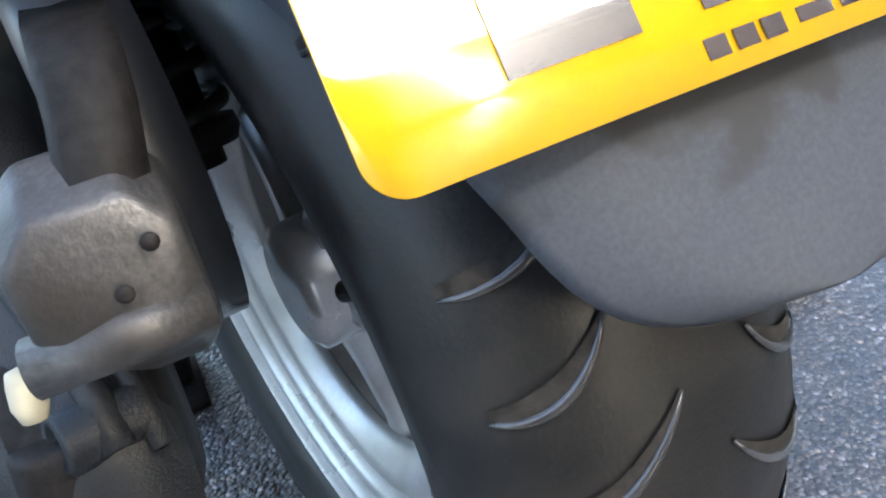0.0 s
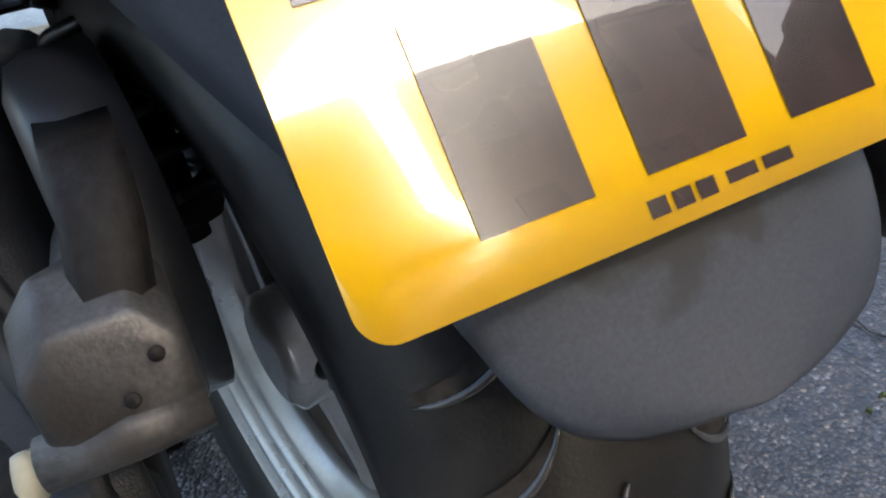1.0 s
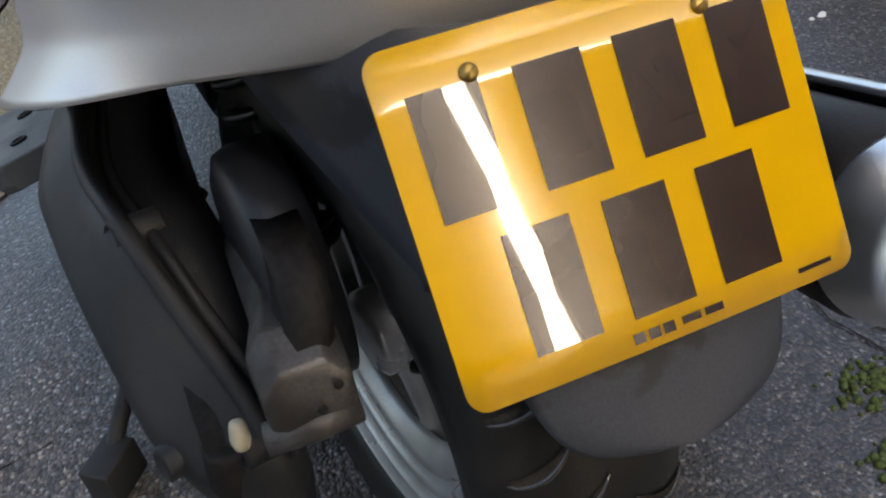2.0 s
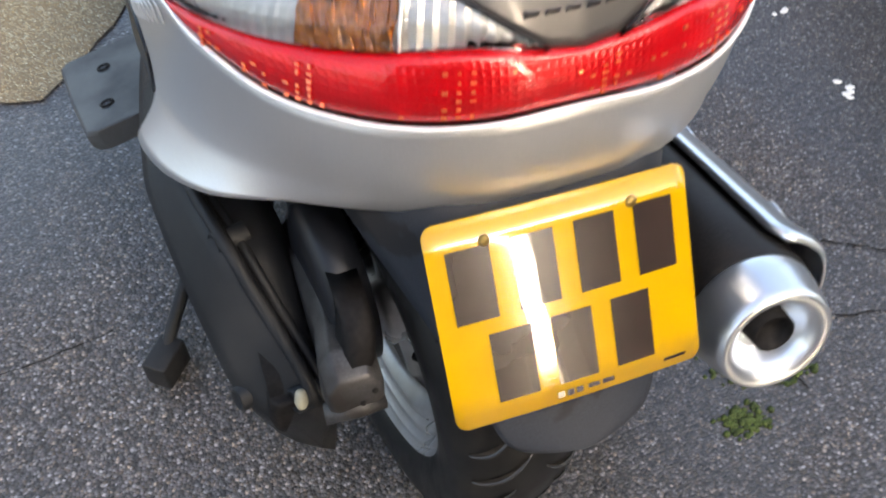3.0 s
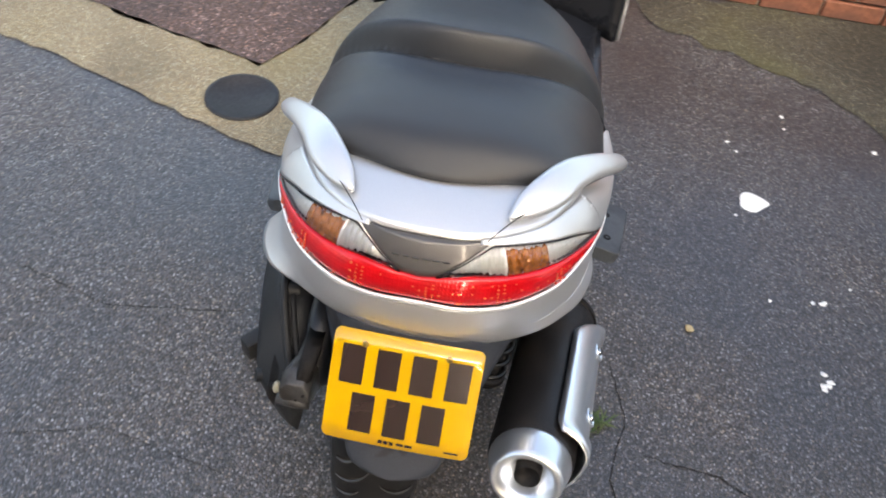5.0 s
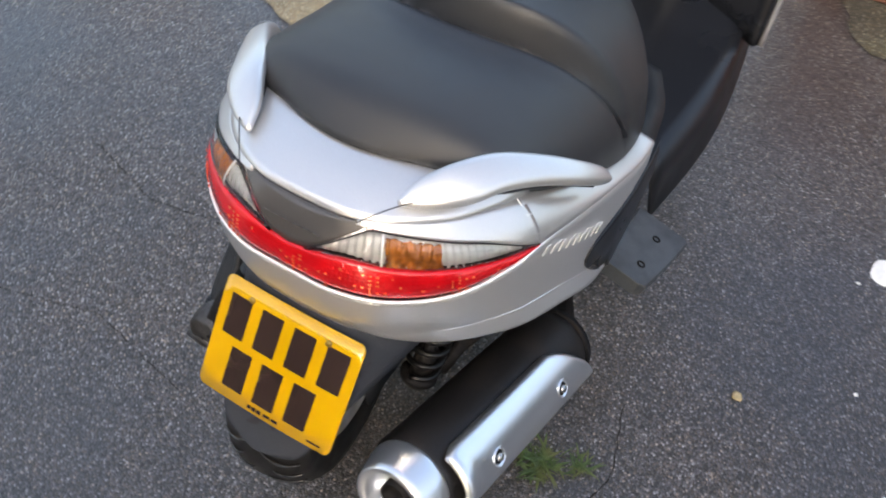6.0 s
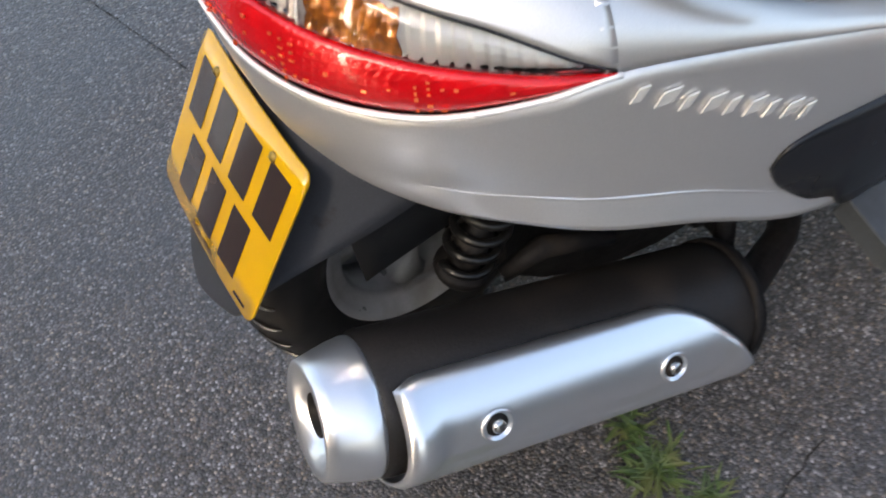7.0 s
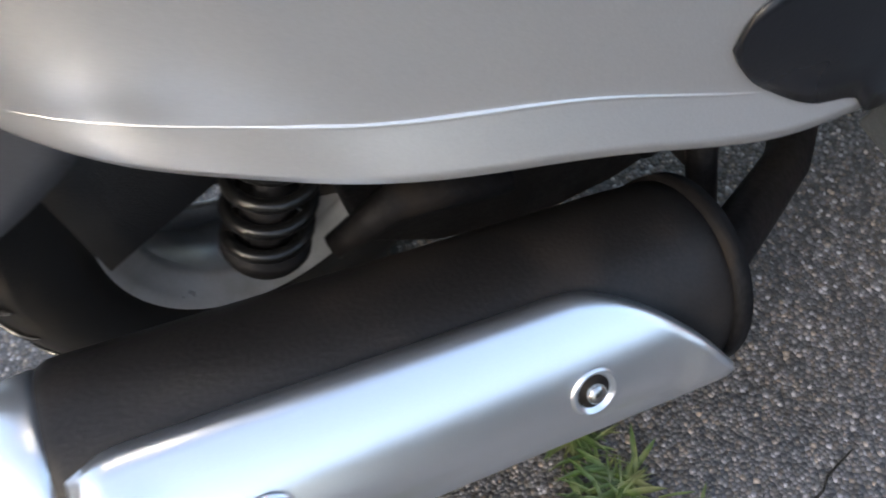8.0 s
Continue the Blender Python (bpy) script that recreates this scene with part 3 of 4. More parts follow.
bm = bmesh.new()
rows = []
for v in [-0.150, -0.1495, -0.1485, -0.1465, -0.144, -0.140, -0.136, -0.130, -0.124, -0.117, -0.11, -0.10, -0.08, -0.05, -0.02, 0.0, 0.025, 0.05, 0.075, 0.10, 0.13]:
    h = guard_half(v)
    deep = lerp_table([(-0.15, 0.0), (-0.09, 0.004), (-0.03, 0.030), (0.05, 0.060), (0.13, 0.075)], v)[0]
    rows.append([PLATE @ Vector((h * u, 0.012 + 0.010 * abs(u) ** 3 + deep * max(0.0, abs(u) - 0.55) ** 1.4 * 3.0, v)) for u in span(-1, 1, 28)])
made = grid_mesh(bm, rows)
part("rear_mudguard", bm, GUARD, scooter, "dusty black rear mudguard flap", solid=0.006)
# Inner mudguard between flap and tail.
bm = bmesh.new()
rows = []
for k in span(0, 1, 10):
    y, z, h = 0.08 + 0.26 * k, 0.50 + 0.10 * k - 0.02 * k * k, 0.10 + 0.03 * k
    rows.append([(u * h, y - 0.01, z - 0.05 * abs(u) ** 2 - (0.08 if abs(u) > 0.99 else 0)) for u in span(-1, 1, 12)])
grid_mesh(bm, rows)
part("inner_mudguard", bm, PLASTIC, scooter, "black inner mudguard", solid=0.004)
plate = new("number_plate")
plate.parent = scooter
plate["label"] = "yellow rear number plate with dark bars"
bm = bmesh.new()
W2_, H2_, R_ = 0.1143, 0.0889, 0.011
outline = []
for cx, cz, a0 in ((1, 1, 0), (-1, 1, 90), (-1, -1, 180), (1, -1, 270)):
    for k in range(7):
        a = radians(a0 + 15 * k)
        outline.append((cx * (W2_ - R_) + R_ * math.cos(a), cz * (H2_ - R_) + R_ * math.sin(a)))


def bow(x):
    """The plate is bent a little round its upright middle."""
    return 0.004 * (x / W2_) ** 2


cols = [-1 + 0.1 * (1 - math.cos(math.pi / 2 * k / 9)) for k in range(10)] + span(-0.88, 0.88, 24) + [1 - 0.1 * (1 - math.cos(math.pi / 2 * k / 9)) for k in range(9, -1, -1)]
rows = []
for u in cols:
    x = u * W2_
    edge = max(0.0, abs(x) - (W2_ - R_))
    h = H2_ - R_ + math.sqrt(max(0.0, R_ * R_ - edge * edge))
    rows.append([PLATE @ Vector((x, bow(x), h * v)) for v in span(-1, 1, 6)])
grid_mesh(bm, rows)
part("plate_sheet", bm, YELLOW, plate, "glossy yellow acrylic sheet", solid=-0.003)


def plate_bar(name, x, z, w_, h, mat, label="", proud=0.0034):
    bm = bmesh.new()
    n = max(1, int(w_ / 0.008))
    grid_mesh(bm, [[PLATE @ Vector((x + w_ * (k / n - 0.5), bow(x + w_ * (k / n - 0.5)) - proud, z + h * v)) for v in (-0.5, 0.5)] for k in range(n + 1)])
    part(name, bm, mat, plate, label, smooth=False, solid=-0.0004)


for x in (-0.081, -0.027, 0.027, 0.081):
    plate_bar("character_bar", x, 0.034, 0.036, 0.062, INK, "dark brown bar in place of a character")
for x in (-0.057, -0.003, 0.051):
    plate_bar("character_bar", x, -0.041, 0.036, 0.062, INK, "dark brown bar in place of a character")
for k in range(3):
    plate_bar("maker_bar", -0.0215 + 0.0085 * k, -0.0815, 0.0065, 0.0055, INK, "small black printed bar")
for k in range(2):
    plate_bar("maker_bar", 0.009 + 0.0135 * k, -0.0812, 0.011, 0.004, INK, "small black printed bar")
plate_bar("maker_bar", 0.088, -0.0805, 0.022, 0.0025, INK, "small black printed bar")
for x, z in ((-0.066, 0.068), (0.062, 0.068)):
    bm = bmesh.new()
    m = PLATE @ Matrix.Translation((x, bow(x) - 0.003, z)) @ Matrix.Rotation(radians(90), 4, "X")
    lathe(bm, [(0.0, 0.0032), (0.003, 0.003), (0.0046, 0.0018), (0.005, 0.0)], m, 20)
    box(bm, (0.008, 0.001, 0.001), m @ Matrix.Translation((0, 0, 0.0033)) @ Matrix.Rotation(0.6, 4, "Z"))
    part("plate_screw", bm, BRASS, plate, "slotted brass screw")

# Rear wheel.
AXLE = Vector((-0.066, 0.196, 0.258))
wheel = new("rear_wheel")
wheel.parent = scooter
WH = axis_frame(AXLE, (math.cos(radians(9)), math.sin(radians(9)), 0)) @ Matrix.Diagonal((1.0, 1.0, 1.12, 1))
bm = bmesh.new()
prof = [(0.163, -0.046), (0.168, -0.056), (0.185, -0.064), (0.210, -0.0675), (0.228, -0.064), (0.242, -0.052), (0.252, -0.034), (0.2575, -0.012), (0.2575, 0.012),
        (0.252, 0.034), (0.242, 0.052), (0.228, 0.064), (0.210, 0.0675), (0.185, 0.064), (0.168, 0.056), (0.163, 0.046)]
lathe(bm, prof, WH, 96)
tyre = part("tyre", bm, RUBBER, wheel, "black rubber tyre with curved grooves")


def tyre_at(a, u, lift=0.0):
    """A point on the tread: angle round the wheel, u across from -1 to 1."""
    h = 0.058 * u
    r = lerp_table([(0.0, 0.258), (0.2, 0.2578), (0.6, 0.252), (0.9, 0.242), (1.0, 0.236), (1.2, 0.226)], abs(u))[0] + lift
    return WH @ Vector((r * math.cos(a), r * math.sin(a), h))


# Tread grooves: dark channels, each edged by a paler tube as painted highlight.
for k in range(36):
    base = 2 * math.pi * k / 36
    for sd, shift in ((-1, 0.0), (1, 0.12)):
        long = k % 2 == 0
        pts = [(base + shift - 0.09 * u * u * (1.2 if long else 0.8), sd * (0.98 - (0.85 if long else 0.6) * u)) for u in span(0, 1, 12)]
        bm = bmesh.new()
        rows = []
        for i, (a, u) in enumerate(pts):
            w_ = 0.034 * math.sin(math.pi * min(1, 0.10 + i / 13.5)) ** 0.6
            rows.append([tyre_at(a, u, 0.0007), tyre_at(a + w_ * 0.5, u, 0.0003), tyre_at(a + w_, u, 0.0007)])
        grid_mesh(bm, rows)
        groove = part("tread_groove", bm, TAR, tyre)
        bm = bmesh.new()
        tube(bm, [tyre_at(a + 0.034 * math.sin(math.pi * min(1, 0.10 + i / 13.5)) ** 0.6 + 0.002, u, 0.0004) for i, (a, u) in enumerate(pts)], [0.0004 + 0.0019 * math.sin(math.pi * min(1, 0.1 + i / 14)) for i in range(len(pts))], 6)
        part("groove_highlight", bm, RUBBER_GLINT, groove)
bm = bmesh.new()
lathe(bm, [(0.110, -0.022), (0.118, -0.027), (0.124, -0.036), (0.134, -0.038), (0.138, -0.030), (0.141, -0.042), (0.149, -0.044), (0.152, -0.036), (0.156, -0.049), (0.161, -0.0505), (0.163, -0.047), (0.166, -0.0555), (0.171, -0.056), (0.171, -0.051), (0.160, -0.042), (0.150, -0.02),
           (0.146, 0.0), (0.150, 0.02), (0.160, 0.042), (0.171, 0.051), (0.171, 0.056), (0.166, 0.0555), (0.157, 0.052), (0.150, 0.046), (0.140, 0.044), (0.134, 0.036)], WH, 96)
rim = part("rim", bm, RIM, wheel, "silver painted cast rim", solid=0.003)
for k in range(5):
    a0 = 2 * math.pi * k / 5 + 0.35
    bm = bmesh.new()
    rows = []
    for r, w_, t_ in ((0.030, 0.022, 0.030), (0.06, 0.016, 0.026), (0.10, 0.014, 0.022), (0.125, 0.020, 0.022), (0.146, 0.034, 0.026)):
        rows.append([WH @ Vector((r * math.cos(a0) - math.sin(a0) * w_ * c, r * math.sin(a0) + math.cos(a0) * w_ * c, t_ * s_)) for c, s_ in ((-1, -0.6), (-0.5, -1), (0.5, -1), (1, -0.6), (1, 0.6), (0.5, 1), (-0.5, 1), (-1, 0.6))])
    grid_mesh(bm, rows, True)
    part("spoke", bm, RIM, wheel, "silver cast spoke")
bm = bmesh.new()
lathe(bm, [(0.0, -0.045), (0.030, -0.045), (0.038, -0.04), (0.040, 0.04), (0.030, 0.045), (0.0, 0.045)], WH, 32)
part("hub", bm, RIM, wheel, "silver wheel hub")
bm = bmesh.new()
va = math.atan2(0.0, 1.0) + radians(62)
d = WH.to_3x3() @ Vector((math.cos(va), math.sin(va), 0))
p0 = WH @ Vector((0.150 * math.cos(va), 0.150 * math.sin(va), -0.030))
tube(bm, [p0, p0 - d * 0.012 + Vector((-0.006, 0, 0)), p0 - d * 0.030 + Vector((-0.014, 0, 0)), p0 - d * 0.040 + Vector((-0.018, 0, 0))], [0.008, 0.0065, 0.0055, 0.0052], 14)
part("valve", bm, RUBBER, wheel, "black rubber tyre valve with cap")

# Exhaust.
exhaust = new("exhaust")
exhaust.parent = scooter
exhaust["label"] = "matt black silencer with silver heat shield"
E0 = Vector((0.214, -0.030, 0.384))
EA = Vector((0.11, 0.93, -0.325)).normalized()
EX = axis_frame(E0, EA)
bm = bmesh.new()
lathe(bm, [(0.0, 0.02), (0.052, 0.02), (0.064, 0.026), (0.071, 0.040), (0.072, 0.43), (0.071, 0.462), (0.05, 0.474), (0.03, 0.482), (0.0, 0.482)], EX, 48)
part("silencer", bm, MUFFLER, exhaust, "matt black silencer drum")
bm = bmesh.new()
lathe(bm, [(0.0, 0.014), (0.026, 0.014), (0.030, 0.010), (0.036, -0.004), (0.044, -0.016), (0.053, -0.020), (0.0565, -0.018), (0.0595, -0.008), (0.0655, 0.014), (0.068, 0.028), (0.067, 0.034), (0.062, 0.034)], EX, 56)
part("end_cap", bm, SHIELD, exhaust, "silver end cap")
bm = bmesh.new()
lathe(bm, [(0.0, -0.002), (0.018, -0.002), (0.0185, -0.012), (0.021, -0.012), (0.022, 0.012)], EX @ Matrix.Translation((0.006, 0, 0)), 28)
part("tailpipe", bm, DARK, exhaust, "sooty black outlet pipe")
# Heat shield: a wrapped plate on the outer upper side, with a long pressed step.
UPV = EX.to_3x3().inverted() @ Vector((1, 0, 0))
A0 = math.atan2(UPV.y, UPV.x)
bm = bmesh.new()
rows = []
TOPSIGN = 1 if (EX.to_3x3() @ Vector((math.cos(A0 + 0.5), math.sin(A0 + 0.5), 0))).z > 0 else -1
for h in span(0.040, 0.452, 48):
    u = (h - 0.040) / 0.412
    hi = 1.22 - 1.15 * max(0.0, (u - 0.70) / 0.30) ** 1.5 - 0.12 * max(0, (0.05 - u) / 0.05)
    lo = -1.12 + 0.25 * max(0.0, (u - 0.85) / 0.15) ** 2 + 0.1 * max(0, (0.05 - u) / 0.05)
    row = []
    for k in range(26):
        v = lo + (hi - lo) * k / 25
        r = 0.083 + 0.013 * math.exp(-((v - 0.45) / 0.55) ** 2)
        if k in (0, 25) or h < 0.042 or h > 0.450:
            r -= 0.006
        if 0.07 < u < 0.90 and -0.02 < v < 1.0:
            r -= 0.0055 * min(1.0, (v + 0.02) / 0.03) * min(1.0, (1.0 - v) / 0.6) * min(1.0, (u - 0.07) / 0.02) * min(1.0, (0.90 - u) / 0.02)
        a = A0 + TOPSIGN * v
        row.append(EX @ Vector((r * math.cos(a), r * math.sin(a), h)))
    rows.append(row)
grid_mesh(bm, rows)
part("heat_shield", bm, SHIELD, exhaust, "satin silver heat shield", solid=0.003)
for h in (0.127, 0.328):
    bm = bmesh.new()
    a = A0 + TOPSIGN * 0.48
    m = EX @ Matrix.Rotation(a, 4, "Z") @ Matrix.Translation((0.0925, 0, h)) @ Matrix.Rotation(radians(90), 4, "Y")
    lathe(bm, [(0.0165, -0.001), (0.0155, 0.0012), (0.0140, 0.0010), (0.0125, -0.0035), (0.0, -0.0035)], m, 32)
    part("bolt_cup", bm, SHIELD, exhaust, "dished washer")
    bm = bmesh.new()
    lathe(bm, [(0.0115, -0.003), (0.0112, -0.001), (0.0, -0.001)], m, 24)
    part("washer", bm, DARK, exhaust, "dark rubber washer")
    bm = bmesh.new()
    lathe(bm, [(0.0066, -0.001), (0.0066, 0.0028), (0.005, 0.0044), (0.0, 0.005)], m, 20)
    part("bolt", bm, STEEL, exhaust, "domed steel bolt")
bm = bmesh.new()
lathe(bm, [(0.068, 0.456), (0.0745, 0.456), (0.0745, 0.470), (0.066, 0.470)], EX, 48)
part("clamp_band", bm, DARK, exhaust, "black clamp band")
bm = bmesh.new()
tube(bm, [EX @ Vector((0, 0, 0.46)), EX @ Vector((0.0, 0, 0.51)), Vector((0.22, 0.57, 0.17)), Vector((0.12, 0.70, 0.17)), Vector((0.05, 0.80, 0.19))], [0.024, 0.022, 0.02, 0.02, 0.02], 14)
part("header_pipe", bm, DARK, exhaust, "rusty header pipe")

# Shock absorbers.
for sd in (-1, 1):
    shock = new("shock_absorber")
    shock.parent = scooter
    a, b = (Vector((0.128, 0.158, 0.335)), Vector((0.150, 0.272, 0.60))) if sd > 0 else (Vector((-0.138, 0.225, 0.33)), Vector((-0.138, 0.300, 0.60)))
    bm = bmesh.new()
    tube(bm, [a, a.lerp(b, 0.25), a.lerp(b, 0.26), b], [0.018, 0.018, 0.012, 0.012], 16)
    part("damper", bm, DARK, shock, "oily damper body")
    bm = bmesh.new()
    m = axis_frame(a, b - a)
    L = (b - a).length
    tube(bm, [m @ Vector((0.027 * math.cos(t), 0.027 * math.sin(t), L * (0.10 + 0.88 * t / (2 * math.pi * 10)))) for t in span(0, 2 * math.pi * 10, 240)], 0.0048, 8)
    part("coil_spring", bm, SPRING, shock, "black coil spring")
    bm = bmesh.new()
    lathe(bm, [(0.0, 0.010), (0.028, 0.010), (0.031, 0.016), (0.030, 0.024), (0.0, 0.024)], m, 24)
    part("spring_seat", bm, DARK, shock)

# Drive case on the left with its cover, and the final gearbox beside the wheel.
case = new("drive_case")
case.parent = scooter
case["label"] = "black belt drive case with alloy gearbox"
bm = bmesh.new()
rows = []
CASE = [  # y, lip x, lip z, outer x, outer z
    (0.085, -0.213, 0.285, -0.235, 0.262),
    (0.110, -0.217, 0.310, -0.270, 0.265),
    (0.140, -0.228, 0.335, -0.288, 0.278),
    (0.180, -0.243, 0.365, -0.298, 0.300),
    (0.220, -0.256, 0.393, -0.306, 0.320),
    (0.260, -0.266, 0.398, -0.313, 0.335),
    (0.310, -0.277, 0.396, -0.320, 0.350),
    (0.380, -0.282, 0.390, -0.326, 0.360),
    (0.600, -0.270, 0.370, -0.310, 0.330),
    (0.800, -0.250, 0.350, -0.280, 0.300),
]
for y in span(0.085, 0.80, 44):
    xl, zl, xo, zo = lerp_table(CASE, y)
    deck = lerp_table([(0.085, 0.024), (0.14, 0.034), (0.20, 0.058), (0.30, 0.074), (0.80, 0.074)], y)[0]
    rows.append([(xl + 0.90 * deck, y + 0.012, zl - 0.060), (xl + deck, y + 0.010, zl - 0.036), (xl + 0.8 * deck, y + 0.006, zl - 0.019), (xl + 0.5 * deck, y + 0.003, zl - 0.010), (xl + 0.012, y, zl - 0.010), (xl + 0.004, y, zl - 0.002), (xl - 0.006, y, zl - 0.004), (xl + (xo - xl) * 0.35, y, zl + (zo - zl) * 0.28),
                 (xl + (xo - xl) * 0.8, y, zl + (zo - zl) * 0.72), (xo, y, zo), (xo + 0.004, y, zo - 0.02), (xo + 0.02, y, zo - 0.075), (-0.20, y, zo - 0.09)])
made = grid_mesh(bm, rows)
bm.faces.new(made[0])
bm.faces.new(made[-1])
part("belt_cover", bm, PLASTIC, case, "scuffed dark grey belt cover")
bm = bmesh.new()
lathe(bm, [(0.0, -0.035), (0.05, -0.035), (0.064, -0.028), (0.068, -0.01), (0.068, 0.03), (0.0, 0.03)], axis_frame((-0.224, 0.165, 0.255), (-1, 0, 0)), 36)
part("clutch_drum", bm, DARK, case, "dark round clutch housing")
bm = bmesh.new()
rows = []
for z, y, x0, x1 in ((0.200, 0.120, -0.252, -0.222), (0.220, 0.100, -0.258, -0.216), (0.262, 0.088, -0.260, -0.214), (0.290, 0.094, -0.256, -0.216)):
    rows.append([(x0, y + 0.010, z), (x0 + 0.008, y, z), (x1 - 0.008, y, z), (x1, y + 0.010, z), (x1, y + 0.07, z), (x0, y + 0.07, z)])
made = grid_mesh(bm, rows, True)
bm.faces.new(made[0])
bm.faces.new(made[-1])
part("breather_box", bm, DARK, case, "black box below the cover's rear end", bevel=0.004)
bm = bmesh.new()
tube(bm, [(lerp_table(CASE, y)[0] + 0.002, y, lerp_table(CASE, y)[1] + 0.001) for y in span(0.085, 0.60, 30)], 0.0075, 10)
tube(bm, [(lerp_table(CASE, y)[0] + 0.018, y, lerp_table(CASE, y)[1] - 0.012) for y in span(0.088, 0.60, 30)], 0.006, 10)
part("cover_lip", bm, PLASTIC, case, "black cover rim")
for p in ((-0.264, 0.24, 0.388), (-0.228, 0.095, 0.292), (-0.282, 0.128, 0.270)):
    bm = bmesh.new()
    m = axis_frame(p, (-1, -0.35, 0.2))
    lathe(bm, [(0.014, -0.03), (0.014, 0.004), (0.011, 0.006), (0.009, 0.002), (0.0, 0.002)], m, 18)
    part("cover_bolt", bm, PLASTIC, case, "bolt boss")
bm = bmesh.new()
lathe(bm, [(0.0, -0.010), (0.006, -0.008), (0.0085, 0.0), (0.0075, 0.010), (0.006, 0.016), (0.0, 0.018)], axis_frame((-0.226, 0.068, 0.335), (0.1, 0.3, 1)) @ Matrix.Scale(0.8, 4), 18)
part("drain_tube", bm, CREAM, case, "cream rubber drain plug")
bm = bmesh.new()
rows = []
for y, zt, zb, xo, xi in ((0.022, 0.405, 0.374, -0.202, -0.158), (0.026, 0.416, 0.364, -0.206, -0.154), (0.055, 0.424, 0.345, -0.207, -0.153), (0.11, 0.400, 0.30, -0.198, -0.152), (0.20, 0.380, 0.25, -0.198, -0.154), (0.28, 0.355, 0.22, -0.198, -0.156)):
    rows.append([(xo, y, zb + 0.012), (xo + 0.01, y - 0.002, zb), (xi - 0.01, y - 0.002, zb), (xi, y, zb + 0.012), (xi, y, zt - 0.012), (xi - 0.012, y + 0.004, zt), (xo + 0.012, y + 0.004, zt), (xo, y, zt - 0.012)])
made = grid_mesh(bm, rows, True)
bm.faces.new(made[0])
bm.faces.new(made[-1])
part("gearbox", bm, ALLOY, case, "stained cast alloy gearbox", bevel=0.006)
bm = bmesh.new()
rows = []
for z, y, x0, x1 in ((0.395, 0.034, -0.192, -0.160), (0.415, 0.038, -0.184, -0.156), (0.432, 0.046, -0.180, -0.152), (0.446, 0.058, -0.178, -0.150), (0.452, 0.085, -0.178, -0.150)):
    rows.append([(x0, y + 0.012, z), (x0 + 0.004, y, z), (x1 - 0.006, y, z), (x1, y + 0.008, z), (x1, y + 0.04, z), (x0, y + 0.04, z)])
made = grid_mesh(bm, rows, True)
bm.faces.new(made[0])
bm.faces.new(made[-1])
part("shock_lug", bm, DARK, case, "oily black shock absorber lug")
bm = bmesh.new()
tube(bm, [(-0.210, 0.029, 0.372), (-0.18, 0.025, 0.374), (-0.155, 0.027, 0.373)], [0.010, 0.010, 0.0095], 16)
part("gearbox_rib", bm, ALLOY, case, "rounded alloy rib")
for p in ((-0.164, 0.0225, 0.402), (-0.176, 0.020, 0.390)):
    bm = bmesh.new()
    lathe(bm, [(0.003, 0.001), (0.0026, 0.002), (0.0, 0.001)], axis_frame(p, (0, -1, 0.3)), 10)
    part("gearbox_hole", bm, DARK, case)
bm = bmesh.new()
lathe(bm, [(0.0, -0.012), (0.070, -0.012), (0.084, -0.006), (0.088, 0.004), (0.088, 0.030), (0.0, 0.030)], axis_frame((-0.176, 0.165, 0.378), (1, 0.08, 0.0)), 40)
part("brake_housing", bm, GLOSS, case, "dark flat round housing beside the wheel")

# Right-hand swing arm and brackets behind the silencer.
bm = bmesh.new()
tube(bm, [(0.02, 0.205, 0.272), (0.10, 0.34, 0.285), (0.12, 0.50, 0.31), (0.10, 0.66, 0.32)], [0.03, 0.024, 0.024, 0.03], 12)
part("swing_arm", bm, DARK, scooter, "oily black swing arm")
# Black plate added as the swing arm's bulk, to cover the bright rim.
bm = bmesh.new()
rows = []
for y, zb, zt, w_ in ((0.225, 0.250, 0.375, 0.010), (0.28, 0.200, 0.405, 0.016), (0.36, 0.150, 0.430, 0.020), (0.46, 0.130, 0.450, 0.022), (0.58, 0.130, 0.470, 0.022)):
    rows.append([(0.100 - w_, y, zb + 0.01), (0.100 + w_, y, zb), (0.104 + w_, y, (zb + zt) / 2), (0.100 + w_, y, zt), (0.100 - w_, y, zt - 0.01)])
made = grid_mesh(bm, rows, True)
bm.faces.new(made[0])
bm.faces.new(made[-1])
part("swing_arm_plate", bm, DARK, scooter, "black plate added as the swing arm's bulk inside the silencer", bevel=0.005)
bm = bmesh.new()
tube(bm, [(0.15, 0.20, 0.33), (0.155, 0.25, 0.345), (0.17, 0.33, 0.315)], [0.010, 0.014, 0.010], 10)
tube(bm, [(0.14, 0.36, 0.42), (0.16, 0.40, 0.36), (0.19, 0.44, 0.28)], [0.012, 0.012, 0.012], 10)
part("silencer_bracket", bm, DARK, scooter, "rusty silencer bracket")
bm = bmesh.new()
tube(bm, [(0.13, 0.22, 0.40), (0.135, 0.30, 0.375), (0.14, 0.40, 0.40), (0.15, 0.46, 0.46)], 0.0045, 8)
part("brake_hose", bm, GLOSS, scooter, "black brake hose")
bm = bmesh.new()
rows = []
for y, w_, zl, zh in ((0.50, 0.13, 0.30, 0.55), (0.60, 0.16, 0.25, 0.56), (0.80, 0.17, 0.22, 0.55), (0.95, 0.15, 0.24, 0.5)):
    rows.append([(-w_, y, zl), (w_, y, zl), (w_, y, zh), (-w_, y, zh)])
made = grid_mesh(bm, rows, True)
bm.faces.new(made[0])
bm.faces.new(made[-1])
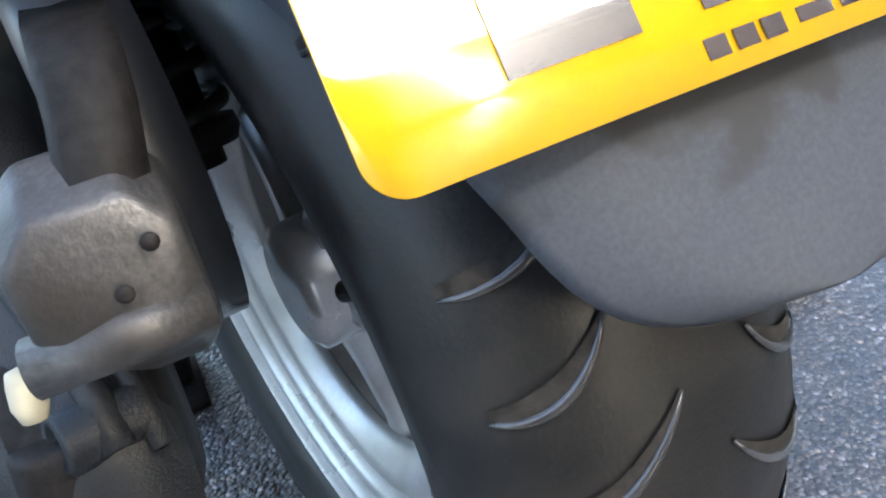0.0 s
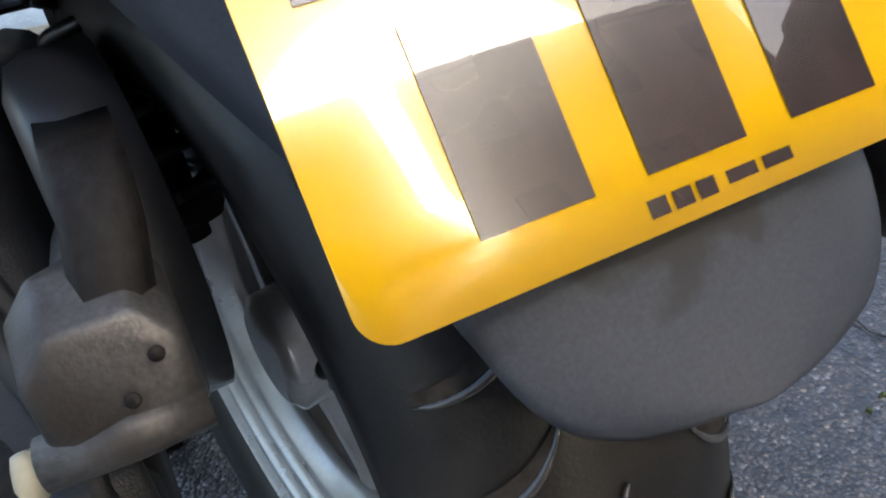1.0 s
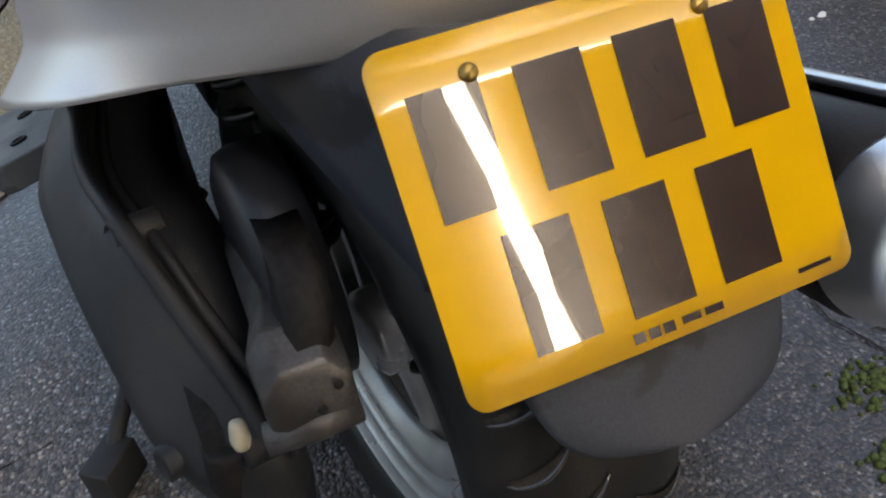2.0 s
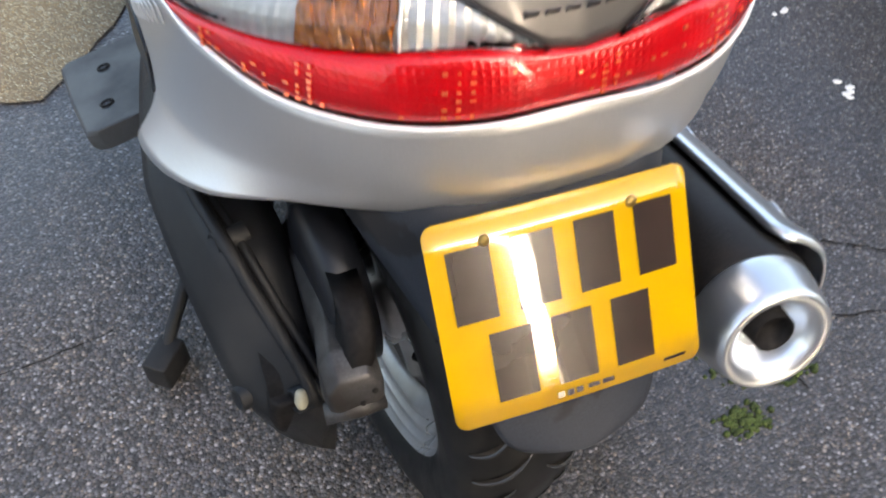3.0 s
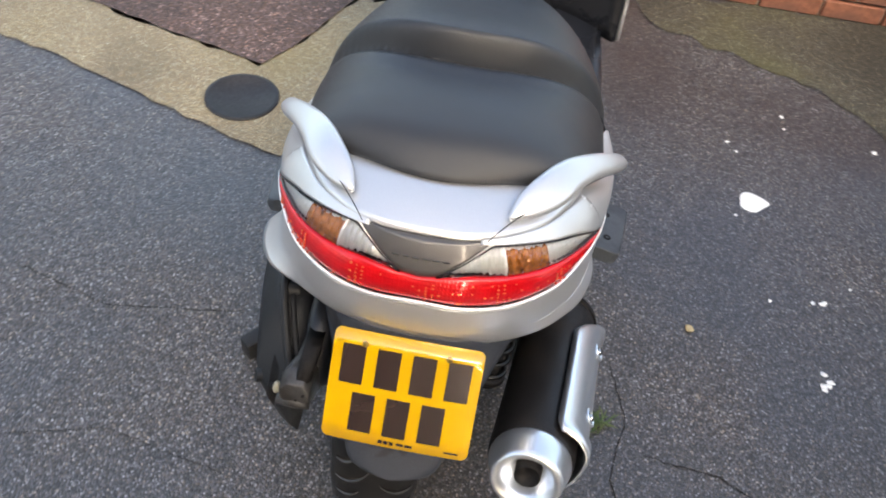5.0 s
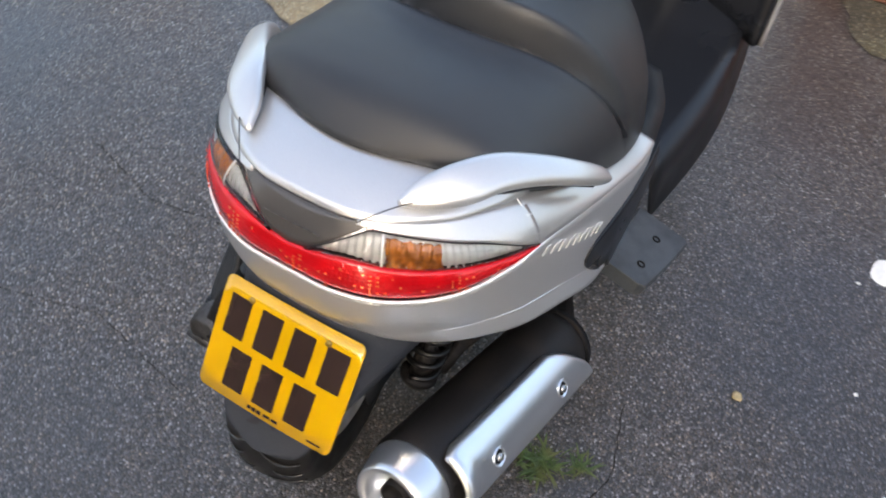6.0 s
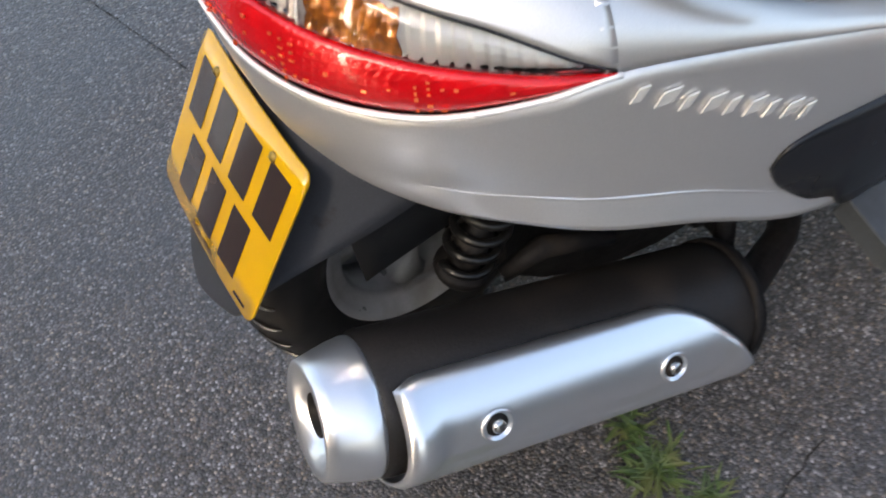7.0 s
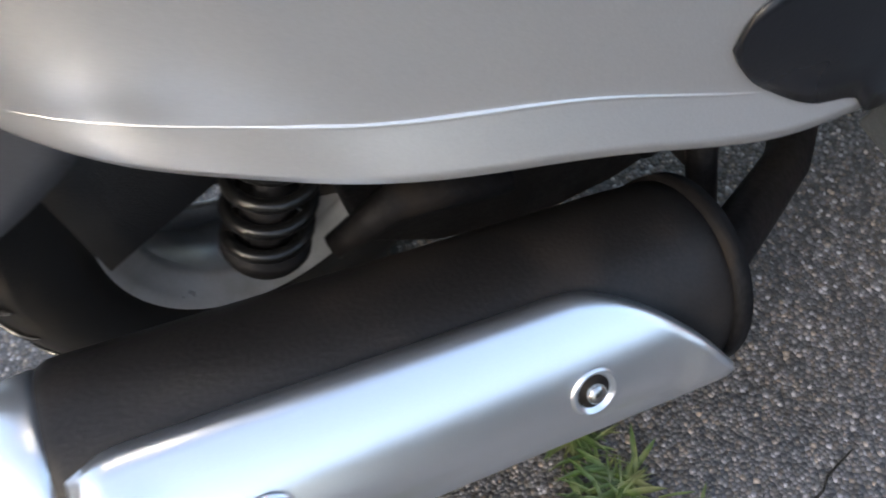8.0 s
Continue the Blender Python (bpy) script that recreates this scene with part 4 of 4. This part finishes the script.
part("engine", bm, DARK, scooter, "oily dark engine block", bevel=0.02, smooth=False)
bm = bmesh.new()
rows = []
for y, w_, zl in ((0.20, 0.12, 0.60), (0.30, 0.20, 0.585), (0.45, 0.24, 0.56), (0.70, 0.25, 0.54)):
    rows.append([(u * w_, y, zl) for u in span(-1, 1, 6)])
grid_mesh(bm, rows)
part("luggage_tub", bm, DARK, scooter, "black underside of the luggage box", solid=0.01)

# Passenger footboards.
for sd in (-1, 1):
    peg = new("footboard")
    peg.parent = scooter
    peg["label"] = "black folding passenger footboard"
    o = Vector((0.308, 0.645, 0.290)) if sd > 0 else Vector((-0.322, 0.635, 0.290))
    grow = 1.0 if sd > 0 else 1.15
    m = Matrix.Translation(o) @ Matrix.Rotation(radians(-12), 4, "X") @ Matrix.Rotation(sd * radians(14), 4, "Y") @ Matrix.Diagonal((grow, grow, 1.4, 1))
    bm = bmesh.new()
    rows = []
    for yy, x0, x1 in ((-0.095, -0.03, 0.046), (-0.088, -0.03, 0.060), (0.0, -0.03, 0.076), (0.095, -0.03, 0.088), (0.104, -0.03, 0.080)):
        rows.append([m @ Vector((sd * x, yy, z)) for x, z in ((x0, -0.012), (x1 - 0.004, -0.012), (x1, -0.006), (x1, 0.006), (x1 - 0.004, 0.010), (x0, 0.010))])
    made = grid_mesh(bm, rows, True)
    bm.faces.new(made[0])
    bm.faces.new(made[-1])
    part("tread", bm, FOOT, peg, "grained black footboard plate", bevel=0.002, smooth=False)
    for yy in (-0.045, 0.045):
        bm = bmesh.new()
        lathe(bm, [(0.008, 0.0105), (0.0085, 0.0115), (0.006, 0.012), (0.005, 0.0095), (0.0, 0.0095)], m @ Matrix.Translation((sd * 0.030, yy, 0)), 18)
        part("tread_stud", bm, DARK, peg)
    bm = bmesh.new()
    rows = []
    for s in span(0.530, 0.84, 60):
        u = (s - 0.530) / 0.31
        hi = lerp_table([(0.0, 0.488), (0.015, 0.500), (0.05, 0.510), (0.15, 0.516), (0.4, 0.512), (1.0, 0.50)], u)[0]
        lo = lerp_table([(0.0, 0.486), (0.015, 0.474), (0.05, 0.455), (0.12, 0.430), (0.2, 0.408), (0.32, 0.385), (0.36, 0.365), (0.5, 0.350), (1.0, 0.352)], u)[0]
        rows.append([flank(sd * s, lo + (hi - lo) * v, -0.003 - 0.006 * math.sin(math.pi * v) * min(1, 3 * u)) for v in span(0, 1, 8)])
    grid_mesh(bm, rows)
    part("footboard_housing", bm, GLOSS, peg, "dark footboard housing let into the side panel", solid=0.004)

# Floorboard, leg shield and inner fairing ahead of the seat.
bm = bmesh.new()
rows = []
for y in span(0.80, 1.42, 12):
    w_ = 0.30 + 0.03 * math.sin((y - 0.8) * 5)
    z = 0.36 + 0.10 * max(0, y - 1.2) * 2
    rows.append([(u * w_, y, z + (0.13 * max(0, 1 - abs(u) / 0.35) ** 0.6) - (0.14 if abs(u) > 0.99 else 0)) for u in span(-1, 1, 20)])
grid_mesh(bm, rows)
part("floorboard", bm, GLOSS, scooter, "black moulded floorboard", solid=0.006)
bm = bmesh.new()
rows = []
for z in span(0.36, 0.98, 14):
    w_ = lerp_table([(0.36, 0.33), (0.5, 0.33), (0.7, 0.31), (0.98, 0.27)], z)[0]
    rows.append([(u * w_, 1.38 + 0.22 * (z - 0.36) - 0.10 * abs(u) ** 2.2, z) for u in span(-1, 1, 20)])
grid_mesh(bm, rows)
leg = part("leg_shield", bm, GLOSS, scooter, "glossy black leg shield", solid=0.02)
for sd in (-1, 1):
    bm = bmesh.new()
    tube(bm, [(sd * (lerp_table([(0.36, 0.33), (0.5, 0.33), (0.7, 0.31), (0.98, 0.27)], z)[0] + 0.004), 1.285 + 0.22 * (z - 0.36), z) for z in span(0.36, 0.98, 12)], 0.006, 8)
    part("shield_edge", bm, SILVER, leg, "silver leg shield edge")
# Front wheel and fork carry the front end.
front = new("front_wheel")
front.parent = scooter
FW = axis_frame((0, 1.72, 0.27), (1, 0, 0))
bm = bmesh.new()
lathe(bm, [(0.17, -0.04), (0.2, -0.055), (0.24, -0.05), (0.262, -0.02), (0.268, 0), (0.262, 0.02), (0.24, 0.05), (0.2, 0.055), (0.17, 0.04)], FW, 48)
part("tyre", bm, RUBBER, front)
bm = bmesh.new()
lathe(bm, [(0.0, -0.03), (0.05, -0.04), (0.15, -0.03), (0.175, -0.045), (0.175, 0.045), (0.15, 0.03), (0.05, 0.04), (0.0, 0.03)], FW, 48)
part("rim", bm, RIM, front)
bm = bmesh.new()
rows = []
for z, y0, w_ in ((0.30, 1.45, 0.16), (0.5, 1.50, 0.22), (0.7, 1.55, 0.25), (0.95, 1.54, 0.22), (1.05, 1.50, 0.15)):
    rows.append([(w_ * math.cos(a), y0 + 0.22 * max(0, math.sin(a)), z) for a in span(0, math.pi, 16)])
grid_mesh(bm, rows)
part("front_fairing", bm, SILVER, scooter, "silver front fairing", solid=0.01)

# Centre stand with its pedal on the left.
bm = bmesh.new()
tube(bm, [(-0.16, 0.52, 0.24), (-0.20, 0.50, 0.12), (-0.215, 0.49, 0.012)], [0.014, 0.014, 0.014], 12)
tube(bm, [(0.16, 0.52, 0.24), (0.20, 0.50, 0.12), (0.215, 0.49, 0.012)], [0.014, 0.014, 0.014], 12)
tube(bm, [(-0.18, 0.51, 0.18), (0.18, 0.51, 0.18)], 0.012, 12)
box(bm, (0.05, 0.08, 0.012), Matrix.Translation((-0.22, 0.49, 0.006)))
box(bm, (0.05, 0.08, 0.012), Matrix.Translation((0.22, 0.49, 0.006)))
part("centre_stand", bm, DARK, scooter, "black centre stand")
bm = bmesh.new()
tube(bm, [(-0.20, 0.56, 0.20), (-0.27, 0.50, 0.16), (-0.32, 0.44, 0.105), (-0.36, 0.39, 0.060), (-0.375, 0.365, 0.045)], [0.011, 0.011, 0.010, 0.010, 0.009], 10)
box(bm, (0.055, 0.036, 0.050), Matrix.Translation((-0.380, 0.355, 0.030)) @ Matrix.Rotation(0.9, 4, "Z"))
part("stand_pedal", bm, PLASTIC, scooter, "black stand pedal arm", bevel=0.003)

# ---- yard ----
def brick_wall(name, start, direction, length, courses, label, mat):
    """A wall of single bricks over a mortar core, with its far side at the back."""
    wall = thing(name, label, "wall", kind="structure")
    wall.location = (*start, 0)
    wall.rotation_euler = (0, 0, direction)
    bm = bmesh.new()
    box(bm, (length, 0.09, courses * 0.075), Matrix.Translation((length / 2, 0.055, courses * 0.075 / 2)))
    part("mortar", bm, MORTAR, wall, "grey mortar", smooth=False)
    bm = bmesh.new()
    box(bm, (0.215, 0.02, 0.065))
    bmesh.ops.bevel(bm, geom=bm.edges[:], offset=0.004, segments=1, affect="EDGES")
    me = bpy.data.meshes.new("brick")
    bm.to_mesh(me)
    bm.free()
    me.materials.append(mat)
    rnd = random.Random(len(name))
    for c in range(courses):
        x = 0.1125 + (0.1125 if c % 2 else 0)
        while x < length - 0.1:
            ob = new("brick", me)
            ob.parent = wall
            ob.location = (x, 0.0 + rnd.uniform(-0.002, 0.002), 0.0375 + 0.075 * c)
            x += 0.225
    return wall


brick_wall("wall_north", (0.25, 2.25), 0.0, 1.9, 9, "low red brick wall at the yard's end", BRICK)
brick_wall("wall_east", (2.17, 2.24), radians(252), 2.2, 10, "dark weathered brick wall beside the mossy concrete edge", DARK_BRICK)
# Plain wall added out of view to hold back skylight from the right.
for name, x, y0, y1 in (("sky_blocker_south_east", 3.5, -9.0, -0.9),):
    bm = bmesh.new()
    box(bm, (0.22, y1 - y0, 2.7), Matrix.Translation((x, (y0 + y1) / 2, 1.35)))
    tagged(part(name, bm, RENDER_WALL, None, smooth=False), "dark rendered wall added out of view to block the sky", "wall", kind="structure")
# Two unseen houses, added so their narrow alley shapes the plate's bright reflection.
def house(x0, x1, y0, y1, h, label):
    ob = thing("house", label, "house", group="houses across the yard")
    bm = bmesh.new()
    box(bm, (x1 - x0, y1 - y0, h), Matrix.Translation(((x0 + x1) / 2, (y0 + y1) / 2, h / 2)))
    for v in bm.verts:  # the alley runs at a slant
        v.co.x += 0.31 * (y1 - v.co.y)
    part("wall", bm, HOUSE, ob, smooth=False)
    ym = (y0 + y1) / 2
    bm = bmesh.new()
    grid_mesh(bm, [[(x + 0.31 * (y1 - y), y, z) for y, z in ((y0 - 0.25, h), (ym, h + 1.6), (y1 + 0.25, h))] for x in (x0, x1)])
    part("roof", bm, RENDER_WALL, ob, smooth=False, solid=0.12)
    for k in range(3):
        for z in (1.5, 4.2, 6.9, 9.3):
            bm = bmesh.new()
            xc = x0 + (x1 - x0) * (k + 0.5) / 3
            box(bm, (1.0, 0.06, 1.2), Matrix.Translation((xc, y1 + 0.01, z)))
            part("window", bm, GLOSS, ob, smooth=False)


house(-9.0, 2.18, -15.0, -9.0, 10.5, "unseen brick house added to block the sky behind the yard")
house(2.92, 12.0, -15.0, -9.0, 10.5, "unseen brick house added to narrow the bright gap")

# Manhole cover.
cover = thing("manhole_cover", "round dark iron cover set in the concrete", "manhole cover", (-0.70, 1.215, 0.004))
bm = bmesh.new()
lathe(bm, [(0.11, 0.0), (0.11, 0.005), (0.098, 0.006), (0.096, 0.003), (0.0, 0.003)], Matrix(), 40)
part("lid", bm, IRON, cover)

# White paint spots.
def splat(x, y, r, seed, label="dried white paint spot on the asphalt"):
    ob = thing("paint_spot", label, "paint spot", (x, y, 0.0), "paint spots")
    rnd = random.Random(seed)
    bm = bmesh.new()
    ph = [rnd.uniform(0, 6.28) for _ in range(4)]
    ring = [[bm.verts.new((r * k * (1 + 0.25 * sum(math.sin(j * a + ph[j - 1]) / j for j in (1, 2, 3)) * k) * math.cos(a), r * k * 0.8 * math.sin(a) * (1 + 0.2 * math.sin(2 * a + ph[3])), 0.0045 - 0.004 * k**3)) for a in (2 * math.pi * i / 24 for i in range(24))] for k in (0.5, 0.85, 1.0)]
    for a, b in zip(ring, ring[1:]):
        for i in range(24):
            bm.faces.new((a[i], a[(i + 1) % 24], b[(i + 1) % 24], b[i]))
    bm.faces.new(ring[0])
    part("film", bm, WHITE, ob)


splat(0.806, 1.150, 0.043, 8, "large dried white paint spill on the asphalt")
SPOTS = [(0.947, 0.563, 0.0096), (0.928, 0.538, 0.008), (0.968, 0.814, 0.008), (0.936, 0.806, 0.0064), (0.825, 0.787, 0.0056), (0.963, 0.808, 0.0096), (0.931, 0.584, 0.0088), (0.928, 0.549, 0.0096), (0.782, 1.367, 0.0056), (0.944, 1.518, 0.0048), (1.219, 1.476, 0.0096), (0.942, 1.581, 0.008), (0.759, 1.407, 0.0064), (-0.265, 1.478, 0.0064), (-0.641, 1.53, 0.0064), (0.971, 0.244, 0.0064), (0.941, 0.551, 0.008), (1.044, 0.876, 0.0048), (0.76, 1.085, 0.0048)]
for k, (x, y, r) in enumerate(SPOTS):
    splat(x, y, r, 10 + k)


def pebble(name, x, y, r, mat, label, category, seed):
    ob = thing(name, label, category, (x, y, 0.0), category + "s")
    rnd = random.Random(seed)
    bm = bmesh.new()
    bmesh.ops.create_icosphere(bm, subdivisions=2, radius=r)
    for v in bm.verts:
        v.co *= 1 + 0.35 * (noise.noise(v.co * 90 + Vector((seed, 0, 0))))
        v.co.z = v.co.z * 0.5 + r * 0.45
    part("lump", bm, mat, ob)


pebble("crumb", 0.613, 0.646, 0.011, CRUMB, "dry yellow crumb on the asphalt", "crumb", 3)


def weed(x, y, size, leaves, seed, label):
    """A tuft of narrow, bent leaves."""
    ob = thing("weed", label, "weed", (x, y, 0.0), "weeds")
    rnd = random.Random(seed)
    bm = bmesh.new()
    for _ in range(leaves):
        a, l = rnd.uniform(0, 6.28), size * rnd.uniform(0.45, 1.1)
        w_ = l * rnd.uniform(0.03, 0.07)
        rise = rnd.uniform(0.15, 0.9)
        ox, oy = rnd.gauss(0, size * 0.25), rnd.gauss(0, size * 0.25)
        rows = []
        for k in range(6):
            u = k / 5
            c = Vector((ox + math.cos(a) * l * u, oy + math.sin(a) * l * u, l * rise * (u - 0.75 * u * u) + 0.004))
            n = Vector((-math.sin(a), math.cos(a), 0)) * w_ * math.sin(math.pi * (0.12 + 0.88 * u)) ** 0.7
            rows.append([c - n, c + Vector((0, 0, -w_ * 0.3)), c + n])
        grid_mesh(bm, rows)
    part("leaves", bm, LEAF, ob)


weed(0.972, 0.172, 0.055, 170, 1, "green weed tuft growing from a crack")
weed(1.03, 0.125, 0.045, 80, 2, "green weed tuft growing from a crack")
weed(0.335, 0.30, 0.05, 110, 3, "trailing green weed on the asphalt below the silencer")
weed(0.27, 0.305, 0.04, 60, 4, "trailing green weed on the asphalt below the silencer")
weed(0.40, 0.335, 0.035, 50, 5, "trailing green weed on the asphalt below the silencer")


def crack(points, width, seed):
    """A ragged dark crack, as a shallow strip."""
    rnd = random.Random(seed)
    bm = bmesh.new()
    rows = []
    for (x0, y0), (x1, y1) in zip(points, points[1:]):
        n = max(2, int(math.hypot(x1 - x0, y1 - y0) / 0.012))
        nx, ny = -(y1 - y0), x1 - x0
        l = math.hypot(nx, ny)
        for k in range(n):
            u = k / n
            j, h = rnd.gauss(0, width * 0.7), width * rnd.uniform(0.25, 1.0)
            cx, cy = x0 + (x1 - x0) * u + nx / l * j, y0 + (y1 - y0) * u + ny / l * j
            rows.append([(cx - nx / l * h, cy - ny / l * h, 0.003), (cx + nx / l * h, cy + ny / l * h, 0.003)])
    grid_mesh(bm, rows)
    tagged(part("crack", bm, TAR, None, smooth=False), "dark crack in the worn asphalt", "crack", "cracks", "structure")


for k, (pts, wd) in enumerate((
        ([(0.50, 0.275), (0.544, 0.265), (0.663, 0.256), (0.77, 0.192), (0.883, 0.141), (1.05, 0.10), (1.35, 0.06)], 0.004),
        ([(0.46, 0.165), (0.513, 0.152), (0.61, 0.118), (0.712, 0.104), (0.95, 0.11)], 0.003),
        ([(-0.35, 0.05), (-0.62, 0.10), (-0.9, 0.02), (-1.3, -0.1)], 0.0022),
        ([(0.42, 0.50), (0.46, 0.36), (0.43, 0.2), (0.48, 0.02)], 0.003),
        ([(-0.45, 0.45), (-0.75, 0.40), (-1.0, 0.47)], 0.003))):
    crack(pts, wd * 0.65, 40 + k)


def moss_patch(x, y, r, seed):
    ob = thing("moss_patch", "low green moss cushion on the asphalt", "moss", (x, y, 0.0), "moss patches")
    rnd = random.Random(seed)
    bm = bmesh.new()
    for _ in range(120):
        a, q = rnd.uniform(0, 6.28), r * math.sqrt(rnd.random()) * rnd.uniform(0.4, 1.0)
        bmesh.ops.create_icosphere(bm, subdivisions=1, radius=rnd.uniform(0.002, 0.006), matrix=Matrix.Translation((q * math.cos(a) * 1.7, q * math.sin(a), 0.001)))
    tagged(part("cushion", bm, MOSS, ob), kind="stuff")


moss_patch(0.40, 0.10, 0.045, 1)
moss_patch(0.47, 0.075, 0.035, 2)
moss_patch(0.36, 0.02, 0.03, 3)
